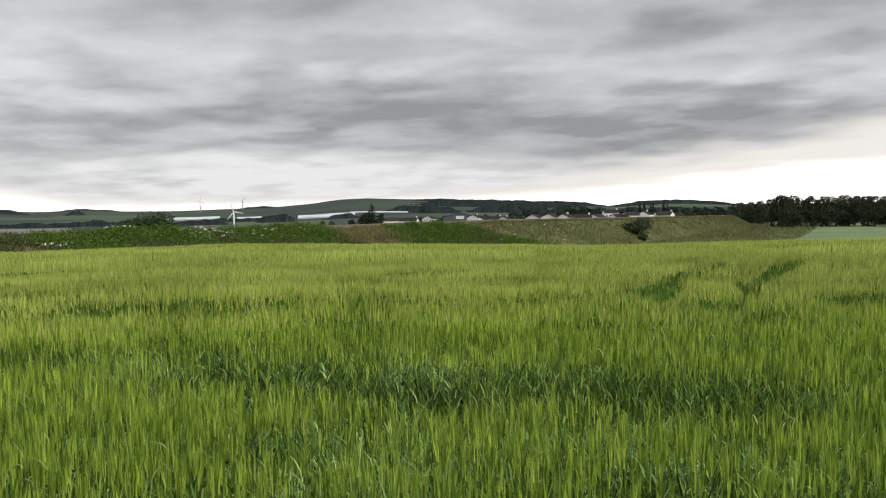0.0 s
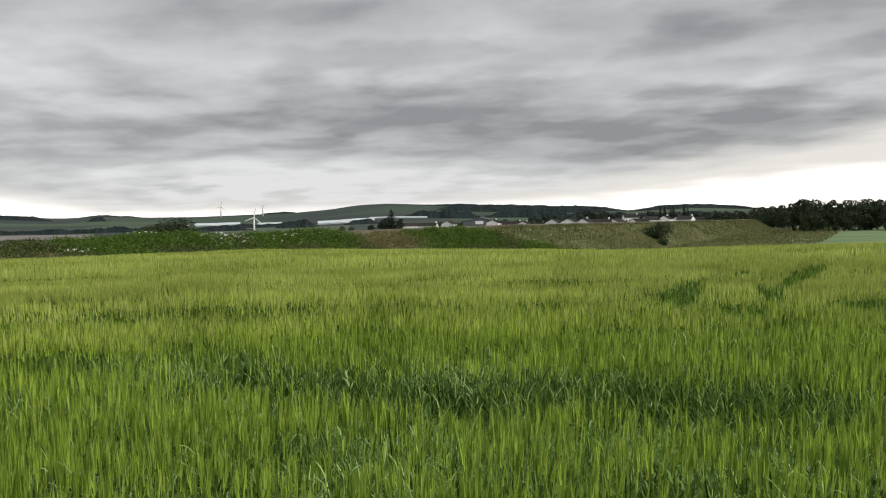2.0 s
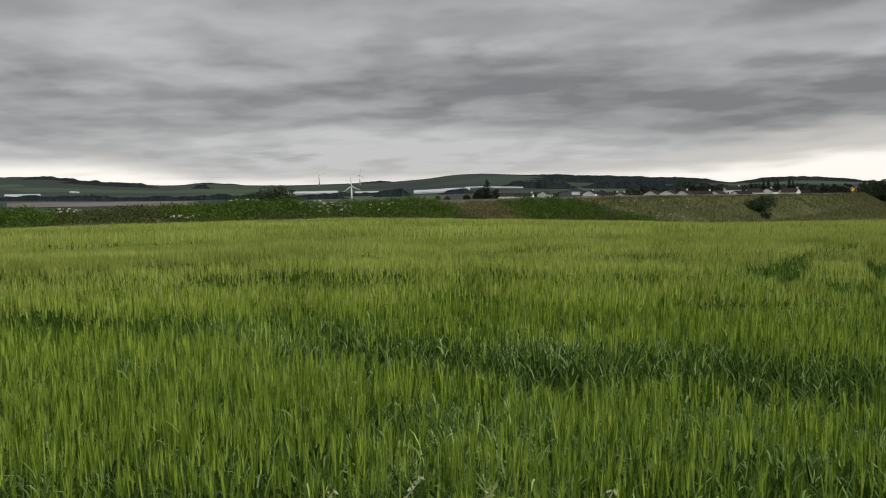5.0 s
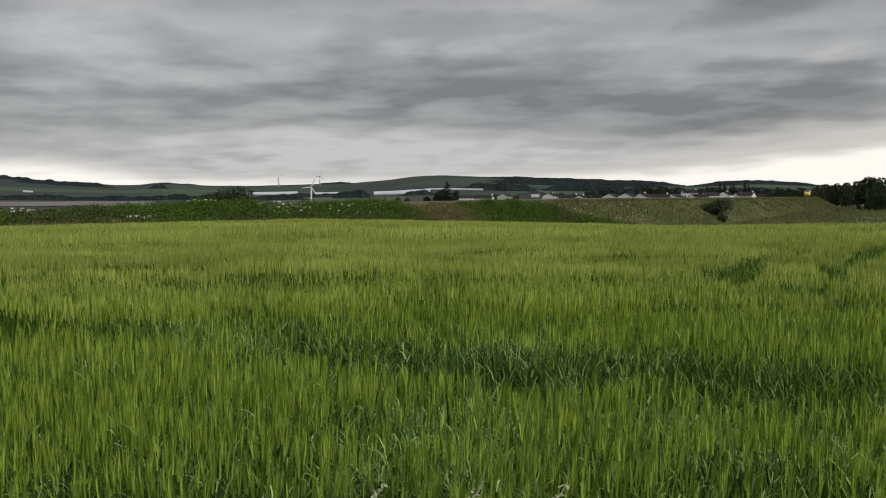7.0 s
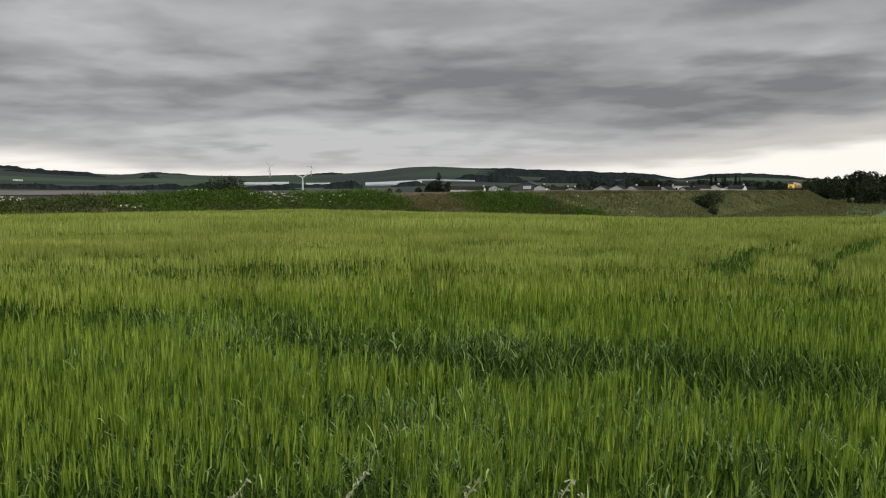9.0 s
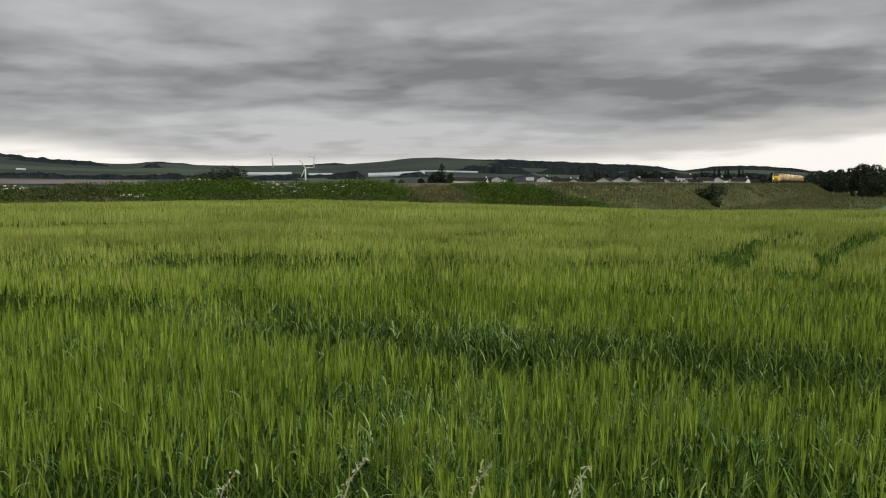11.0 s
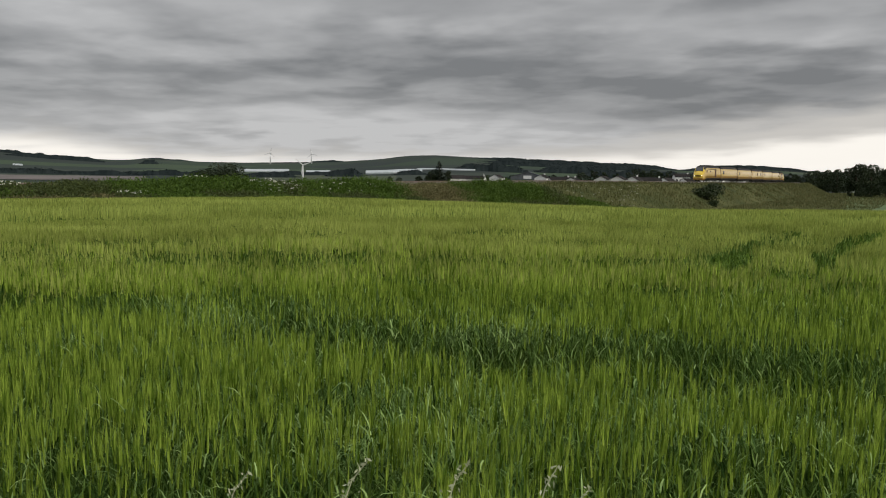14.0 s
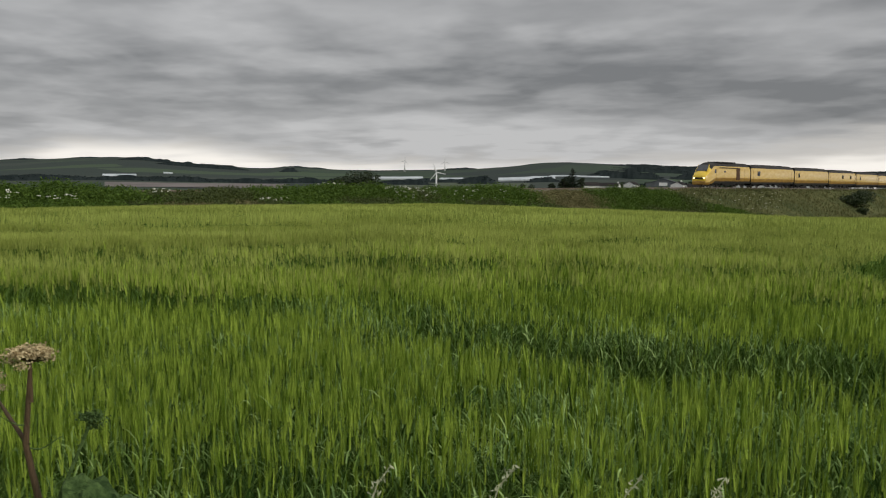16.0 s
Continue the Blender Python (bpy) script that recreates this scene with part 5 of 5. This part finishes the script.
def hogweed(x, y, height):
    rng = np.random.default_rng(51)
    g = float(land(x, y))
    ob = new("hogweed")
    ob.location = (x, y, g)
    tagged(ob, "tall hogweed gone to brown seed with a reddish stem", "hogweed")
    # stem in three lengths
    bm = bmesh.new()
    pts = [(0.20, 0.03, 0.0), (0.095, 0.02, height * 0.62), (0.035, 0.0, height * 0.86), (0.05, 0.0, height - 0.03)]
    rad = (0.011, 0.009, 0.0066, 0.004)
    rings = []
    for (px, py, pz), r in zip(pts, rad):
        rings.append([(px + r * math.cos(k * math.pi / 5), py + r * math.sin(k * math.pi / 5), pz) for k in range(10)])
    loft(bm, rings)
    shade(part("stem", bm, M_HOGSTEM, ob))
    # curled sheath tips at the joint
    for a0, up in ((0.2, 0.0), (2.7, 0.008), (3.6, 0.05)):
        bm = bmesh.new()
        px, pz = 0.045, height * 0.855 + up
        last = (px, 0.0, pz)
        for k in range(1, 7):
            q = (px + 0.011 * k * math.cos(a0), 0.011 * k * math.sin(a0), pz - 0.004 * math.sin(k * 0.9) + 0.0012 * k * k * 0.5)
            tube(bm, last, q, 0.0022 - 0.00025 * k, 0.0020 - 0.00025 * k, 6)
            last = q
        part("bract", bm, M_HOGGREEN, ob, "thin curled green bract")

    def head(cx, cy, cz, radius, name, mat, from_pt, clusters, stalk_mat):
        bm = bmesh.new()
        tube(bm, from_pt, (cx, cy, cz - radius * 0.5), 0.0048, 0.003, 8)
        s = Soup()
        for i in range(clusters):
            f = math.sqrt((i + 0.5) / clusters)
            a = i * 2.4
            px, py = cx + radius * f * math.cos(a), cy + radius * f * math.sin(a)
            pz = cz + radius * 0.12 * (1 - f * f) + rng.uniform(-0.006, 0.006) - (0.02 if f > 0.92 else 0)
            tube(bm, (cx, cy, cz - radius * 0.5), (px, py, pz - 0.004), 0.0016, 0.0012, 5)
            n = 80
            c = np.array([px, py, pz]) + rng.normal(size=(n, 3)) * np.array([0.0085, 0.0085, 0.004])
            leaves(s, c, rng.uniform(0.003, 0.006, n), 0, rng, long=1.4)
        tagged(part("stalk", bm, stalk_mat, ob), kind="stuff")
        s.make(name, (mat,), parent=ob)

    head(0.05, 0.0, height, 0.038, "seed_head", M_HOGFLOWER, (0.05, 0, height - 0.10), 26, M_HOGSTEM)
    head(0.165, 0.03, height - 0.13, 0.018, "side_head", M_HOGGREEN, (0.085, 0.02, height * 0.76), 7, M_HOGGREEN)
    head(-0.075, 0.03, height - 0.06, 0.026, "side_head", M_HOGFLOWER, (0.04, 0.0, height * 0.86), 9, M_HOGSTEM)
    # broad lobed leaves low down
    for ang, zz, ln in ((0.15, height * 0.80, 0.20), (-0.35, height * 0.74, 0.26), (2.4, height * 0.66, 0.25), (1.2, height * 0.62, 0.28), (-0.9, height * 0.68, 0.24)):
        bm = bmesh.new()
        ca, sa = math.cos(ang), math.sin(ang)
        spine = []
        for i in range(25):
            f = i / 24
            lobe = 0.62 + 0.38 * abs(math.sin(f * 11.0 + 0.6)) + 0.10 * math.sin(f * 47.0)
            wv = ln * 0.44 * math.sin(math.pi * min(1, 0.10 + f * 0.90)) ** 0.8 * lobe
            d, drop = 0.03 + ln * f, -0.32 * f * f * ln + 0.012 * math.sin(f * 9)
            row = []
            for k in (-1, -0.66, -0.33, 0, 0.33, 0.66, 1):
                fold = 0.018 * math.sin(f * 22.0 + 2.0 * abs(k)) * abs(k) - 0.05 * k * k + 0.010 * math.sin(9 * k + 5 * f)
                row.append((0.07 + ca * (d + 0.05 * abs(k) * ln) - sa * wv * k, 0.02 + sa * (d + 0.05 * abs(k) * ln) + ca * wv * k, zz + drop + fold + rng.uniform(-0.004, 0.004)))
            spine.append(row)
        loft(bm, spine, close=False)
        shade(part("leaf", bm, M_HOGGREEN, ob, "broad lobed green leaf"))
    return ob


def grass_head(x, y, height, turn, rng):
    """A seeding grass: thin stem, drooping open panicle."""
    g = float(land(x, y))
    ob = new("seeding_grass")
    ob.location = (x, y, g)
    tagged(ob, "tall seeding grass with a pale loose panicle", "grass", "seeding grasses")
    bm = bmesh.new()
    pts = [(0, 0, 0), (0.01, 0, height * 0.6), (0.02, 0, height - 0.10), (0.038, 0, height - 0.042), (0.07, 0.0, height)]
    for p, q in zip(pts, pts[1:]):
        tube(bm, p, q, 0.0017, 0.0012, 6)
    part("stem", bm, M_GRASSHEAD, ob)
    s = Soup()
    for i in range(13):
        f = i / 12
        c0 = np.array([0.02 + 0.05 * f ** 1.5, 0, height - 0.10 + 0.12 * f - 0.02 * f ** 3])
        sp = 0.011 * (1.15 - f) + 0.002
        c = c0 + rng.normal(size=(2, 3)) * np.array([sp, sp, 0.005])
        leaves(s, c, rng.uniform(0.004, 0.0065, 2), 0, rng, long=2.8)
    s.make("panicle", (M_GRASSHEAD,), parent=ob)
    ob.rotation_euler = (0, 0, turn)
    return ob


def build_margin():
    rng = np.random.default_rng(61)
    r, azi, elev = 2.05, -35.7, -10.0
    x, y = polar(azi, r)
    height = 1.7 + r * math.tan(math.radians(elev)) - float(land(x, y))
    WEEDS.append((hogweed(x - 0.10, y, height), 0.4))
    for azi, r, elev in ((-16.4, 2.0, -16.3), (-10.3, 2.05, -16.1), (-3.4, 2.0, -16.4), (3.3, 2.0, -16.5), (4.6, 2.0, -17.2), (12.9, 1.95, -17.3), (-1.2, 1.9, -18.4), (-8.6, 1.9, -18.3)):
        x, y = polar(azi, r)
        height = 1.7 + r * math.tan(math.radians(elev)) - float(land(x, y))
        WEEDS.append((grass_head(x - 0.05, y, height - 0.035, rng.uniform(-0.6, 0.9), rng), 2.6))
    # fence post by the line, and a few more along it
    for azi, elev in ((-37.3, -0.1),):
        x, y, a = at_azimuth(azi, 9.8)
        r = math.hypot(x, y)
        bm = bmesh.new()
        g = float(max(bank_z(a, 9.8), float(land(x, y)))) - 0.3
        box(bm, x - 0.14, x + 0.14, y - 0.14, y + 0.14, g, 1.7 + r * math.tan(math.radians(elev)), 0.02)
        tagged(part("fence_post", bm, M_POST), "weathered brown wooden post in the hedge", "post")


build_margin()


# ---- what moves ----
def motions():
    times = [k * 0.5 for k in range(33)]
    for ob, mid, turn in TRAIN:
        rows = []
        for t in times:
            run = t - 14.5
            a = mid - (41.762 * run + 0.14634 * run * run / 2)
            x, y, z, tang = (float(v) for v in line(a))
            rows.append((t, pose(x, y, z, 0, 0, turn - math.degrees(tang))))
        walk(ob, rows)
    for ob, h, spin, start in ROTORS:
        walk(ob, [(t, pose(0, 0, h, 0, start + spin * t, 0)) for t in times])
    for ob, (x, y, z) in BARLEY:
        rows = []
        for k in range(41):
            t = k * 0.4
            p = 0.55 * x + 0.35 * y
            tip = 0.9 * math.sin(2.3 * t - p) + 0.5 * math.sin(3.9 * t - 1.7 * p + 1.0)
            rows.append((t, pose(x, y, z, 0.35 * math.sin(2.9 * t - p), tip, 0)))
        walk(ob, rows)
    for i, (ob, amount) in enumerate(WEEDS):
        base, turn = ob.location.copy(), math.degrees(ob.rotation_euler.z)
        walk(ob, [(k * 0.4, pose(*base, amount * 0.5 * math.sin(1.9 * k * 0.4 + i), amount * (math.sin(2.6 * k * 0.4 + 1.3 * i) + 0.5 * math.sin(5.1 * k * 0.4 + i)), turn)) for k in range(41)])


motions()
